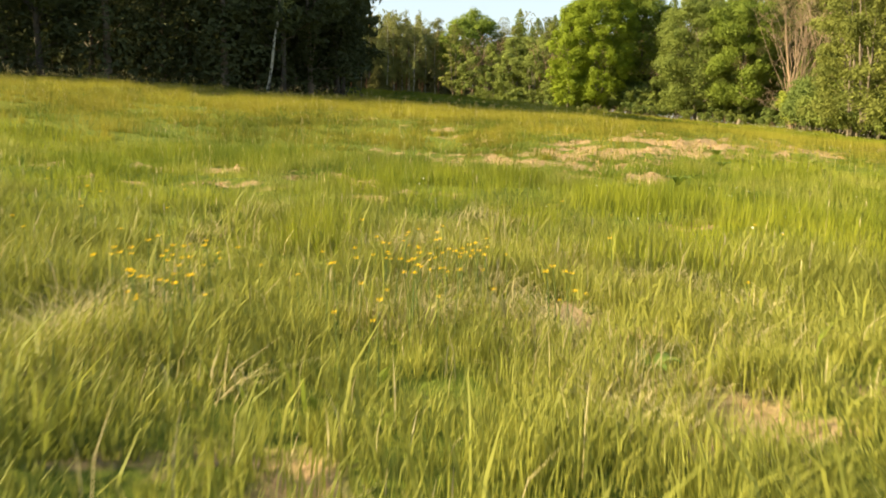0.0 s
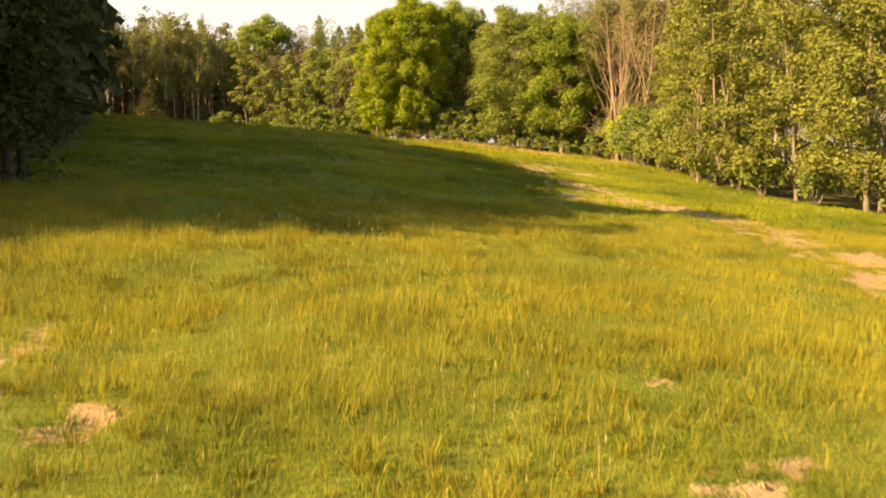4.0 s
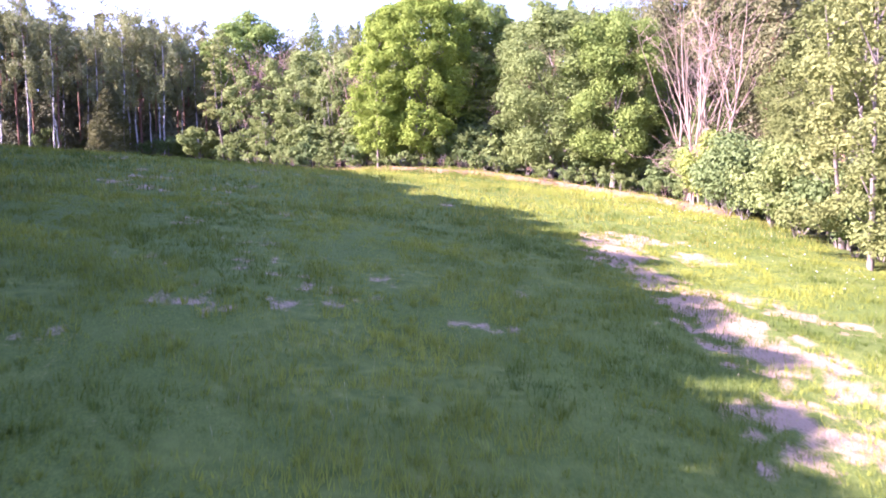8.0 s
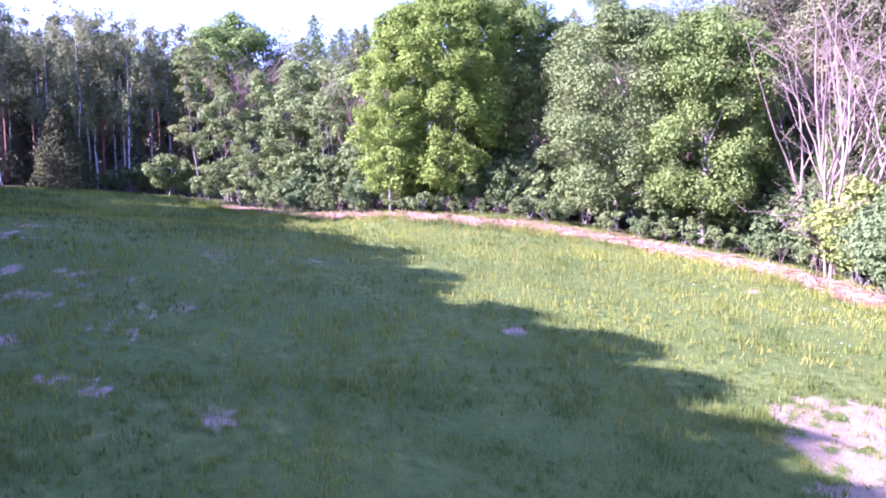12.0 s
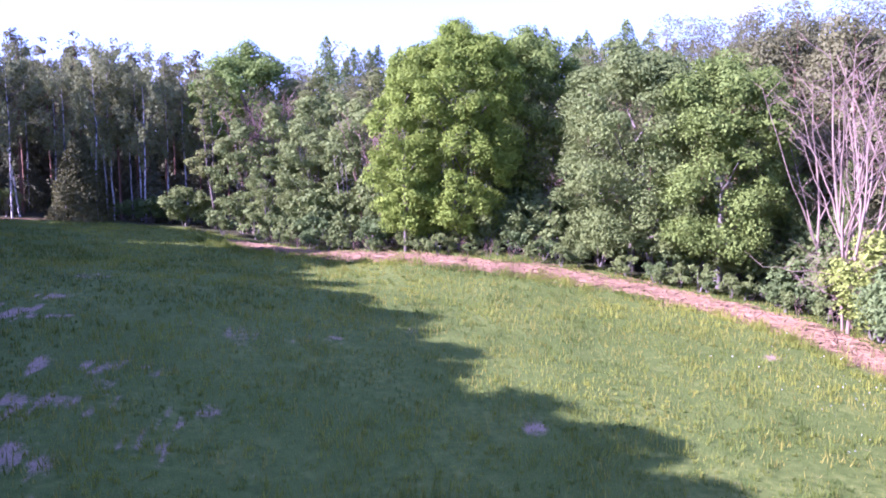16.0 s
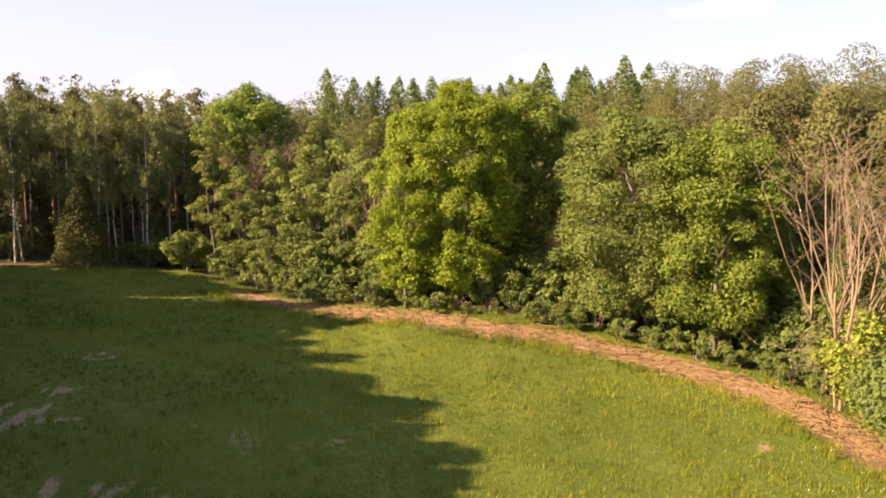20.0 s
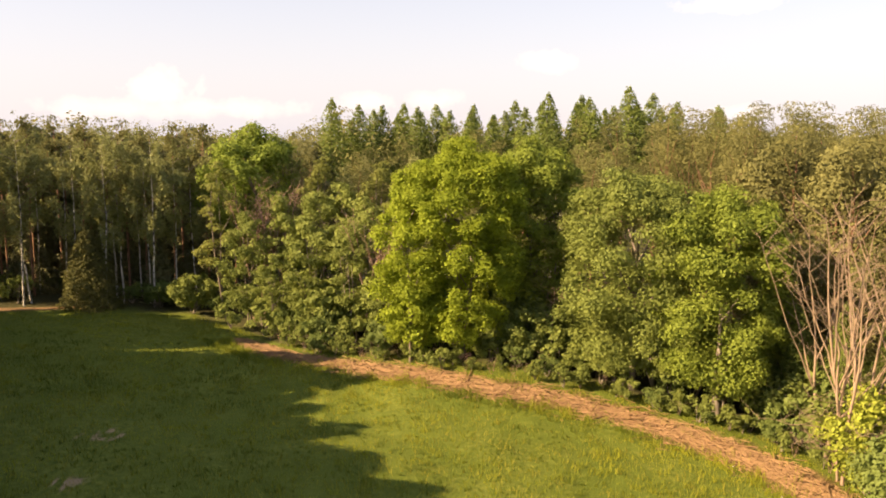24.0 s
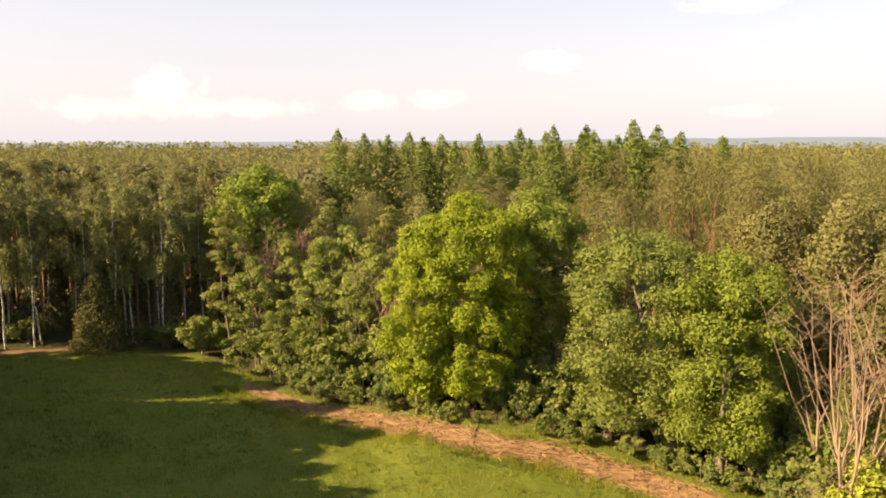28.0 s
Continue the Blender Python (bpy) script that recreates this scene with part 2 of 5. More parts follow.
def ground_material():
    """Turf, bare earth where the attribute bare says so, brushwood litter where the attribute litter does, and a darker
    olive floor where the attribute wooded does.
    """
    m = bpy.data.materials.new("meadow ground")
    m.use_nodes = True
    n, l = m.node_tree.nodes, m.node_tree.links
    co = n.new("ShaderNodeTexCoord")

    def noise_(scale, detail):
        t = n.new("ShaderNodeTexNoise")
        t.inputs["Scale"].default_value, t.inputs["Detail"].default_value, t.inputs["Roughness"].default_value = scale, detail, 0.62
        l.new(co.outputs["Object"], t.inputs["Vector"])
        return t.outputs["Fac"]

    def mix_(fac, a, b):
        t = n.new("ShaderNodeMixRGB")
        l.new(fac, t.inputs["Fac"]) 
        for socket, v in ((t.inputs["Color1"], a), (t.inputs["Color2"], b)):
            if isinstance(v, tuple):
                socket.default_value = (*v, 1)
            else:
                l.new(v, socket)
        return t.outputs["Color"]

    def ramp_(fac, lo, hi):
        t = n.new("ShaderNodeMapRange")
        t.inputs["From Min"].default_value, t.inputs["From Max"].default_value = lo, hi
        l.new(fac, t.inputs["Value"])
        return t.outputs["Result"]

    def att_(name):
        t = n.new("ShaderNodeAttribute")
        t.attribute_name = name
        return t.outputs["Fac"]

    fine, mid, wide = noise_(22, 6), noise_(3, 5), noise_(0.25, 4)
    turf = mix_(ramp_(fine, 0.35, 0.65), (0.056, 0.086, 0.012), (0.150, 0.182, 0.030))
    turf = mix_(ramp_(wide, 0.40, 0.62), turf, mix_(ramp_(mid, 0.3, 0.7), (0.068, 0.100, 0.014), (0.178, 0.200, 0.037)))
    earth = mix_(ramp_(fine, 0.3, 0.7), (0.19, 0.128, 0.068), (0.44, 0.312, 0.182))
    earth = mix_(ramp_(mid, 0.35, 0.7), earth, (0.375, 0.262, 0.152))
    litter = mix_(ramp_(fine, 0.35, 0.65), (0.14, 0.080, 0.040), (0.30, 0.185, 0.095))
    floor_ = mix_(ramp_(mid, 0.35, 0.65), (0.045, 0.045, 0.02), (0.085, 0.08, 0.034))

    def sum_(a, b, k):
        t = n.new("ShaderNodeMath")
        t.operation = "MULTIPLY_ADD"
        l.new(b, t.inputs[0])
        t.inputs[1].default_value = k
        l.new(a, t.inputs[2])
        return t.outputs[0]

    worn = sum_(sum_(att_("bare"), mid, 1.5), fine, 1.2)
    colour = mix_(ramp_(worn, 1.62, 2.15), turf, earth)
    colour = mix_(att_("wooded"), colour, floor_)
    colour = mix_(att_("litter"), colour, litter)
    bs = n["Principled BSDF"]
    bs.inputs["Roughness"].default_value = 0.95
    bs.inputs["Specular IOR Level"].default_value = 0.1
    l.new(colour, bs.inputs["Base Color"])
    b = n.new("ShaderNodeBump")
    b.inputs["Strength"].default_value, b.inputs["Distance"].default_value = 0.9, 0.05
    l.new(fine, b.inputs["Height"])
    l.new(b.outputs["Normal"], bs.inputs["Normal"])
    return m


GROUND = ground_material()


# ---- mesh helpers ----
def mesh_of(name, verts, faces, mat, smooth=False):
    """A mesh from arrays: faces is one array of corner indices, or several with different numbers of corners."""
    me = bpy.data.meshes.new(name)
    verts = np.asarray(verts, dtype=np.float32)
    blocks = [np.asarray(f, dtype=np.int32) for f in (faces if isinstance(faces, list) else [faces]) if len(f)]
    loops = np.concatenate([b.ravel() for b in blocks])
    sizes = np.concatenate([np.full(len(b), b.shape[1], dtype=np.int32) for b in blocks])
    me.vertices.add(len(verts))
    me.vertices.foreach_set("co", verts.ravel())
    me.loops.add(len(loops))
    me.loops.foreach_set("vertex_index", loops)
    me.polygons.add(len(sizes))
    me.polygons.foreach_set("loop_start", np.concatenate([[0], np.cumsum(sizes)[:-1]]).astype(np.int32))
    me.polygons.foreach_set("use_smooth", np.full(len(sizes), smooth))
    me.materials.append(mat)
    me.update()
    me.validate()
    return me


def part(name, me, parent, label=""):
    ob = new(name, me)
    ob.parent = parent
    return tagged(ob, label)


def vnoise(x, y, seed=0):
    """Smooth value noise from 0 to 1 on arrays."""
    x, y = np.asarray(x, float), np.asarray(y, float)
    ix, iy = np.floor(x), np.floor(y)
    fx, fy = x - ix, y - iy
    fx, fy = fx * fx * (3 - 2 * fx), fy * fy * (3 - 2 * fy)

    def h(a, b):
        v = np.sin(a * 127.1 + b * 311.7 + seed * 74.7) * 43758.5453
        return v - np.floor(v)
    return (h(ix, iy) * (1 - fx) + h(ix + 1, iy) * fx) * (1 - fy) + (h(ix, iy + 1) * (1 - fx) + h(ix + 1, iy + 1) * fx) * fy


def fbm(x, y, seed=0, octaves=4):
    total, amp, f = 0.0, 0.5, 1.0
    for k in range(octaves):
        total, amp, f = total + amp * vnoise(x * f, y * f, seed + k), amp * 0.5, f * 2.07
    return total / (1 - 0.5 ** octaves)


# ---- the lie of the land ----
HILL = (0.8996, -2.0179, 3.5761, 0.2219, -1.4351, 1.3656, -0.2478, 0.6975, -0.8993, 0.2552)


def soft_clip(v, lo, hi):
    """v held between two bounds with rounded shoulders."""
    mid, half = (lo + hi) / 2, (hi - lo) / 2
    q = (v - mid) / half
    return mid + half * np.where(np.abs(q) < 0.8, q, np.sign(q) * (0.8 + 0.2 * np.tanh((np.abs(q) - 0.8) / 0.2)))


def land(x, y):
    """Height of the meadow: it rises ahead and to the wooded bank, and falls to the alders."""
    x, y = np.asarray(x, float), np.asarray(y, float)
    x, y = soft_clip(x, -34, 58), soft_clip(y, -14, 130)
    u, v = x / 30, y / 60
    terms = (np.ones_like(u), u, v, u * u, u * v, v * v, u * u * v, u * v * v, v ** 3, u ** 3)
    z = sum(c * t for c, t in zip(HILL, terms))
    z = z - 0.45 * np.exp(-(x + 4) ** 2 / 40 - (y - 11.5) ** 2 / 50) + 0.27 * np.exp(-(x - 5.5) ** 2 / 40 - (y - 19) ** 2 / 40)
    z = z - 0.22 * np.exp(-(x - 0.5) ** 2 / 60 - (y - 3.5) ** 2 / 18)
    z = z - 0.32 * np.exp(-(x - 20.5) ** 2 / 40 - (y - 53) ** 2 / 60) + 0.30 * np.exp(-(x - 2) ** 2 / 25 - (y - 47.5) ** 2 / 25)
    # the crest rolls over towards the birches, and the foot of the oaks stands a little higher
    far = np.clip((y - 80) / 18, 0, 1)
    far = far * far * (3 - 2 * far)
    z = z + far * np.interp(x, (-22, 5, 11, 17, 23, 34), (-1.05, -1.2, -0.8, 0.1, 0.65, 0.55)) + 0.38 * np.exp(-(x - 6) ** 2 / 160 - (y - 74) ** 2 / 90)
    return z


def spot(x, y, blobs):
    """How far (x, y) lies within rounded patches (centre, half-widths, turn in degrees)."""
    best = np.zeros_like(np.asarray(x, float))
    for cx, cy, rx, ry, turn in blobs:
        c, s = math.cos(radians(turn)), math.sin(radians(turn))
        a, b = (x - cx) * c + (y - cy) * s, -(x - cx) * s + (y - cy) * c
        best = np.maximum(best, 1.25 - np.sqrt((a / rx) ** 2 + (b / ry) ** 2))
    return best


def from_line(x, y, line):
    """Distance from a bent line, and how far along it."""
    x, y = np.asarray(x, float), np.asarray(y, float)
    best, at, run = np.full(np.broadcast(x, y).shape, 1e9), np.zeros(np.broadcast(x, y).shape), 0.0
    for (ax, ay), (bx, by) in zip(line, line[1:]):
        dx, dy = bx - ax, by - ay
        length = math.hypot(dx, dy)
        t = np.clip(((x - ax) * dx + (y - ay) * dy) / length ** 2, 0, 1)
        d = np.hypot(x - ax - t * dx, y - ay - t * dy)
        at = np.where(d < best, run + t * length, at)
        best = np.minimum(best, d)
        run += length
    return best, at


EARTH_NEAR = [(2.9, 12.9, 2.8, 1.35, 34), (5.6, 14.7, 3.0, 1.15, 10), (4.0, 13.4, 2.0, 1.2, 25), (1.3, 11.2, 1.6, 0.8, 32), (-0.4, 9.9, 1.0, 0.30, 5), (-1.7, 8.9, 0.7, 0.28, 20), (-2.6, 9.1, 0.45, 0.25, 0), (-2.3, 7.7, 0.6, 0.24, 10),
              (-3.5, 8.8, 0.5, 0.3, 0), (-4.2, 10.7, 0.6, 0.3, 0), (-1.0, 8.5, 0.35, 0.5, 10), (0.05, 7.4, 0.5, 0.24, 0), (0.75, 7.4, 0.35, 0.2, 0), (2.3, 9.95, 0.75, 0.32, 10), (-0.8, 7.0, 0.25, 0.3, 0), (0.75, 6.45, 0.3, 0.2, 0),
              (2.1, 6.6, 0.35, 0.2, 20), (4.3, 10.6, 0.5, 0.25, 0), (-1.0, 12.7, 0.35, 0.25, 0), (0.0, 12.1, 0.45, 0.22, 20), (5.2, 14.0, 2.2, 0.7, 5), (4.8, 13.1, 1.2, 0.5, 0), (7.2, 15.0, 1.3, 0.5, 10),
              (0.80, 3.50, 0.22, 0.42, 20), (0.95, 2.36, 0.36, 0.26, 30), (0.83, 2.80, 0.16, 0.2, 0), (-0.5, 1.74, 0.40, 0.28, 20), (-3.4, 7.5, 0.8, 0.22, 5), (1.7, 2.9, 0.2, 0.14, 20), (-4.3, 8.2, 0.4, 0.25, 0), (-0.17, 11.8, 0.42, 0.22, 10), (-1.0, 11.9, 0.4, 0.3, 0),
              (-1.0, 13.1, 0.3, 0.25, 0), (0.05, 12.9, 0.4, 0.22, 0), (-0.3, 12.4, 0.35, 0.2, 10), (0.5, 12.95, 0.45, 0.22, 20), (0.75, 14.8, 0.3, 0.2, 0), (1.7, 13.9, 0.5, 0.3, 0), (1.4, 12.5, 0.6, 0.35, 20), (1.1, 11.4, 0.7, 0.5, 20),
              (3.1, 10.5, 0.6, 0.22, 0), (4.1, 11.2, 0.5, 0.25, 0), (4.2, 12.2, 0.6, 0.35, 10), (-1.35, 11.5, 0.4, 0.3, 0)]
EARTH_TRACK = [(-1.2, 20.4, 0.30, 0.8, -20), (-1.8, 18.3, 0.35, 0.5, -15), (-0.36, 18.3, 0.35, 0.6, -10), (-0.05, 16.8, 0.35, 0.3, 0), (-0.9, 17.15, 0.4, 0.3, -15), (0.75, 15.8, 0.6, 0.3, 10), (0.7, 14.4, 0.45, 0.22, 10), (-0.05, 15.4, 0.3, 0.25, 0),
               (2.2, 16.4, 0.45, 0.25, 0), (2.9, 15.7, 0.5, 0.25, 10), (4.2, 16.2, 0.8, 0.3, 5), (4.4, 16.7, 0.35, 0.18, 0), (4.95, 17.05, 0.45, 0.18, 5), (5.0, 18.7, 0.2, 0.2, 0), (5.4, 16.1, 0.7, 0.3, 0), (6.0, 16.5, 0.4, 0.2, 0),
               (6.9, 16.8, 0.4, 0.22, 0), (7.2, 16.0, 0.6, 0.3, 0), (7.7, 17.3, 0.35, 0.2, 0), (1.6, 14.1, 0.5, 0.3, 0), (2.3, 14.6, 0.6, 0.25, 0), (3.6, 15.1, 0.9, 0.35, 0)]
EARTH_RIGHT = [(19.8, 47.6, 1.3, 2.2, 10), (20.8, 60.0, 2.2, 1.6, 20), (21.6, 57.0, 1.2, 1.6, 0), (13.2, 39.6, 1.9, 1.6, 20), (19.2, 50.0, 1.2, 1.6, 0)]
EARTH_STRIP = [(9.6, 18.2), (12.6, 21.8), (16.0, 28.5), (17.2, 34.0), (15.9, 40.0), (15.7, 45.5), (17.3, 50.0), (17.5, 54.5), (19.2, 59.5)]
EARTH_LEFT = [(1.3, 43.2, 1.0, 0.5, 20), (2.5, 48.4, 1.9, 0.6, 10), (3.5, 45.7, 1.5, 0.8, 20), (3.8, 46.6, 0.9, 0.5, 0), (4.6, 45.9, 0.8, 0.5, 0), (5.6, 45.9, 0.9, 0.5, 10), (6.1, 47.2, 1.0, 0.5, 0),
              (7.6, 47.0, 1.0, 0.5, 20), (7.8, 48.9, 1.0, 0.5, 0), (5.8, 48.6, 0.9, 0.5, 0), (7.1, 50.8, 1.1, 0.6, 10), (4.9, 50.9, 1.0, 0.6, 0), (4.5, 49.9, 0.8, 0.5, 0), (11.3, 48.5, 1.1, 0.5, 0),
              (9.4, 44.9, 1.1, 0.6, 0), (8.7, 50.0, 0.9, 0.5, 0), (2.5, 56.4, 1.2, 0.8, 0), (1.7, 49.7, 1.0, 0.5, 0), (4.6, 53.0, 1.0, 0.7, 20)]
EARTH_FAR = [(0.5, 64.0, 1.1, 1.1, 10), (-1.2, 65.3, 1.2, 1.0, 0), (-2.9, 76.3, 1.7, 1.6, 10), (-2.6, 79.3, 1.7, 0.9, 0), (-2.5, 85.0, 1.4, 0.9, 0), (-0.3, 67.6, 1.0, 0.8, 0), (-0.8, 70.5, 0.9, 0.8, 0)]
EARTH_THIN = [(3.0, 75.0, 0.7, 0.6, 0), (5.3, 73.0, 0.8, 0.7, 0), (1.7, 70.2, 1.6, 1.2, 0), (3.8, 66.9, 1.0, 0.8, 0), (1.8, 67.6, 1.0, 0.7, 0), (12.4, 75.4, 0.9, 0.7, 0), (5.3, 74.2, 0.9, 0.7, 0), (7.6, 73.6, 1.4, 0.6, 0), (14.0, 66.4, 0.8, 0.7, 0), (3.7, 65, 1.4, 0.8, 0), (26.7, 74, 1.2, 0.6, 0), (5.4, 59.8, 1.6, 1.0, 10), (3.2, 61.6, 1.2, 0.9, 0)]


def bare(x, y):
    """0 on turf to 1 on bare earth, with ragged edges."""
    x, y = np.asarray(x, float), np.asarray(y, float)
    base = np.maximum(np.maximum(spot(x, y, EARTH_NEAR), 0.78 * spot(x, y, EARTH_TRACK)), np.maximum(spot(x, y, EARTH_RIGHT), 0.52 * spot(x, y, EARTH_LEFT)))
    base = np.maximum(base, 0.56 * spot(x, y, EARTH_THIN))
    base = np.maximum(base, 0.62 * spot(x, y, EARTH_FAR))
    off, at = from_line(x, y, EARTH_STRIP)
    base = np.maximum(base, 1.3 - off / (np.interp(at, (0, 10, 20, 31), (0.7, 1.1, 1.25, 1.15)) + 0.6 * vnoise(at * 0.3, at * 0, 5)))
    near = np.where(y < 34, 1.0, 0.62)
    rag = 1.9 * (fbm(x * 1.4, y * 1.4, 3, 3) - 0.5) + near * 3.6 * (fbm(x * 3.9, y * 3.9, 9, 3) - 0.5)
    shade_dim = np.where((y > 42) & (x < 12.6) & ((y < 59) | (x > 1.0)), 0.66, 1.0)  # patches in the shade take on turf and grass, which dims their earth
    return shade_dim * np.clip((base * 1.15 - 0.50 + rag) * 2.2, 0, 1) * (base > 0.05)


# the edge of the wood on the far and right-hand side: brushwood was piled along it
LITTER_LINE = [(3.4, 107.2), (6.8, 102.6), (10.7, 99.5), (14.2, 96.5), (17.5, 93.5), (20.5, 91.0), (23.7, 89.3), (26.6, 87.2), (29.0, 84.8), (31.0, 82.2), (32.4, 79.0), (32.3, 75.4), (32.2, 72.5)]


def litter(x, y):
    corner, _ = from_line(x, y, [(-24.0, 114.4), (-16.0, 117.2), (-8.5, 118.8)])
    d, at = from_line(x, y, LITTER_LINE)
    half = np.interp(at, (0, 8, 40), (0.45, 1.0, 1.5)) + 0.9 * (fbm(x * 0.5, y * 0.5, 21, 3) - 0.5)
    rag = 0.5 + 1.1 * (fbm(x * 2.2, y * 2.2, 23, 3) - 0.5)
    return np.clip(np.maximum((half - d) * 1.6 + rag, (0.7 - corner) * 1.6 + rag), 0, 1)


# plan of the open meadow, clockwise from the left-hand wood
MEADOW = [(-60, -60), (-60, 10), (-30, 17), (-14, 24), (-5.0, 29), (-4.6, 45), (-8.5, 72), (-13, 92), (-22, 113), (-16, 116.5), (-8, 118), (-2, 117), (2.2, 111.5), (5, 107), (10.5, 102.3),
          (19, 96.5), (25, 93), (31, 88), (35, 82), (35.5, 76), (33, 68), (31, 61), (28.5, 54), (27, 46), (27.5, 30), (34, 10), (60, -60)]


def inside(x, y, poly):
    x, y = np.asarray(x, float), np.asarray(y, float)
    hit = np.zeros(np.broadcast(x, y).shape, bool)
    for (ax, ay), (bx, by) in zip(poly, poly[1:] + poly[:1]):
        if ay != by:
            hit ^= ((ay > y) != (by > y)) & (x < (bx - ax) * (y - ay) / (by - ay) + ax)
    return hit


def signed_edge(x, y):
    """Metres into the wood (positive) or onto the meadow (negative)."""
    d, _ = from_line(x, y, MEADOW + MEADOW[:1])
    return np.where(inside(x, y, MEADOW), -d, d)


def steps(lo, hi, d):
    return list(np.arange(lo, hi, d))


def ground_sheet():
    grow = [40 * 1.28 ** k for k in range(1, 20)]
    xs = [-34 - g for g in grow[::-1]] + steps(-34, -5, 0.75) + steps(-5, 10, 0.16) + steps(10, 22, 0.36) + steps(22, 60, 0.75) + [60 + g for g in grow]
    ys = [-12 - g for g in grow[::-1]] + steps(-12, 1.5, 1.0) + steps(1.5, 20, 0.16) + steps(20, 62, 0.42) + steps(62, 122, 0.7) + [122 + g for g in grow]
    gx, gy = np.meshgrid(np.array(xs), np.array(ys))
    near = (np.abs(gx - 2) < 60) & (gy > -14) & (gy < 125)
    b = np.where(near, bare(gx, gy), 0)
    li = np.where(near, litter(gx, gy), 0)
    rough = (fbm(gx * 2.6, gy * 2.6, 31, 4) - 0.5) * 0.10 + (fbm(gx * 0.35, gy * 0.35, 37, 3) - 0.5) * 0.22
    rough = rough + b * (fbm(gx * 5.0, gy * 5.0, 33, 3) - 0.62) * 0.24 + li * 0.04
    gz = land(gx, gy) + np.where(near, rough, 0)
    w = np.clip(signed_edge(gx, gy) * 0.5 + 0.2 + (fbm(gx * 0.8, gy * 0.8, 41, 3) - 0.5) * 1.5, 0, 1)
    ny, nx = gx.shape
    idx = np.arange(nx * ny).reshape(ny, nx)
    quads = np.stack([idx[:-1, :-1], idx[:-1, 1:], idx[1:, 1:], idx[1:, :-1]], -1).reshape(-1, 4)
    me = mesh_of("ground", np.stack([gx, gy, gz], -1).reshape(-1, 3), quads, GROUND, True)
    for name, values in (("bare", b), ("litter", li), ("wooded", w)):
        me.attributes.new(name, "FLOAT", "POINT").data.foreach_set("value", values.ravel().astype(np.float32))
    return tagged(new("ground", me), "uneven meadow turf with bare patches of dry earth", "meadow", kind="structure")


ground_sheet()


# ---- trees ----
def tube(points, radii, sides=7):
    """A bent, tapering stem."""
    p = np.asarray(points, float)
    r = np.asarray(radii, float)
    t = np.gradient(p, axis=0)
    t /= np.linalg.norm(t, axis=1, keepdims=True) + 1e-9
    ref = np.where(np.abs(t[:, 2:3]) > 0.9, np.array([[1.0, 0, 0]]), np.array([[0, 0, 1.0]]))
    a = np.cross(t, ref)
    a /= np.linalg.norm(a, axis=1, keepdims=True) + 1e-9
    b = np.cross(t, a)
    ang = np.linspace(0, 2 * np.pi, sides, endpoint=False)
    ring = np.cos(ang)[None, :, None] * a[:, None] + np.sin(ang)[None, :, None] * b[:, None]
    v = (p[:, None] + ring * r[:, None, None]).reshape(-1, 3)
    i = np.arange(len(p) - 1)[:, None] * sides
    j = np.arange(sides)[None]
    k = (j + 1) % sides
    return v, np.stack([i + j, i + k, i + sides + k, i + sides + j], -1).reshape(-1, 4)


def joined(pieces):
    vs, fs, n = [], [], 0
    for v, f in pieces:
        vs.append(v)
        fs.append(f + n)
        n += len(v)
    return np.concatenate(vs), np.concatenate(fs)


def stem_path(rng, h, lean=(0, 0), wander=0.02, n=9):
    z = np.linspace(0, h, n)
    off = np.cumsum(rng.normal(0, wander * h / n, (n, 2)), axis=0)
    off -= off[0]
    return np.stack([lean[0] * z + off[:, 0], lean[1] * z + off[:, 1], z], -1)


def bough(rng, start, way, length, rise=0.25, n=6, wander=0.08):
    t = np.linspace(0, 1, n)[:, None]
    way = np.asarray(way, float) / np.linalg.norm(way)
    p = np.asarray(start)[None] + way[None] * length * t + np.array([[0, 0, 1.0]]) * rise * length * t ** 2
    return p + np.cumsum(rng.normal(0, wander * length / n, (n, 3)), axis=0) * (t > 0)


def kites(rng, pos, nrm, size, slim=0.7):
    """One small folded leaf spray at each place."""
    n = len(pos)
    tan = np.cross(nrm, rng.normal(size=(n, 3)))
    tan /= np.linalg.norm(tan, axis=1, keepdims=True) + 1e-9
    bit = np.cross(nrm, tan)
    s = (size * rng.uniform(0.6, 1.35, n))[:, None]
    fold = nrm * s * 0.12
    v = np.stack([pos - tan * s * 0.5, pos + bit * s * 0.5 * slim + fold, pos + tan * s * 0.5, pos - bit * s * 0.5 * slim + fold], 1).reshape(-1, 3)
    return v, np.arange(4 * n).reshape(-1, 4)


def leaf_cloud(rng, centres, radii, n, size, squash=0.8, slim=0.7, loose=0.36, inner=0.78):
    c, r = np.asarray(centres, float), np.asarray(radii, float)
    pick = rng.choice(len(c), n, p=r ** 2 / np.sum(r ** 2))
    d = rng.normal(size=(n, 3))
    d /= np.linalg.norm(d, axis=1, keepdims=True)
    d[:, 2] = np.where(rng.random(n) < 0.45, np.abs(d[:, 2]), d[:, 2])
    reach = (inner + (1.08 - inner) * rng.random(n) ** 0.6)[:, None] * r[pick][:, None]
    pos = c[pick] + d * reach * np.array([[1, 1, squash]])
    nrm = d + loose * rng.normal(size=(n, 3)) + np.array([[0, 0, 0.3]])
    nrm /= np.linalg.norm(nrm, axis=1, keepdims=True)
    return kites(rng, pos, nrm, size, slim)


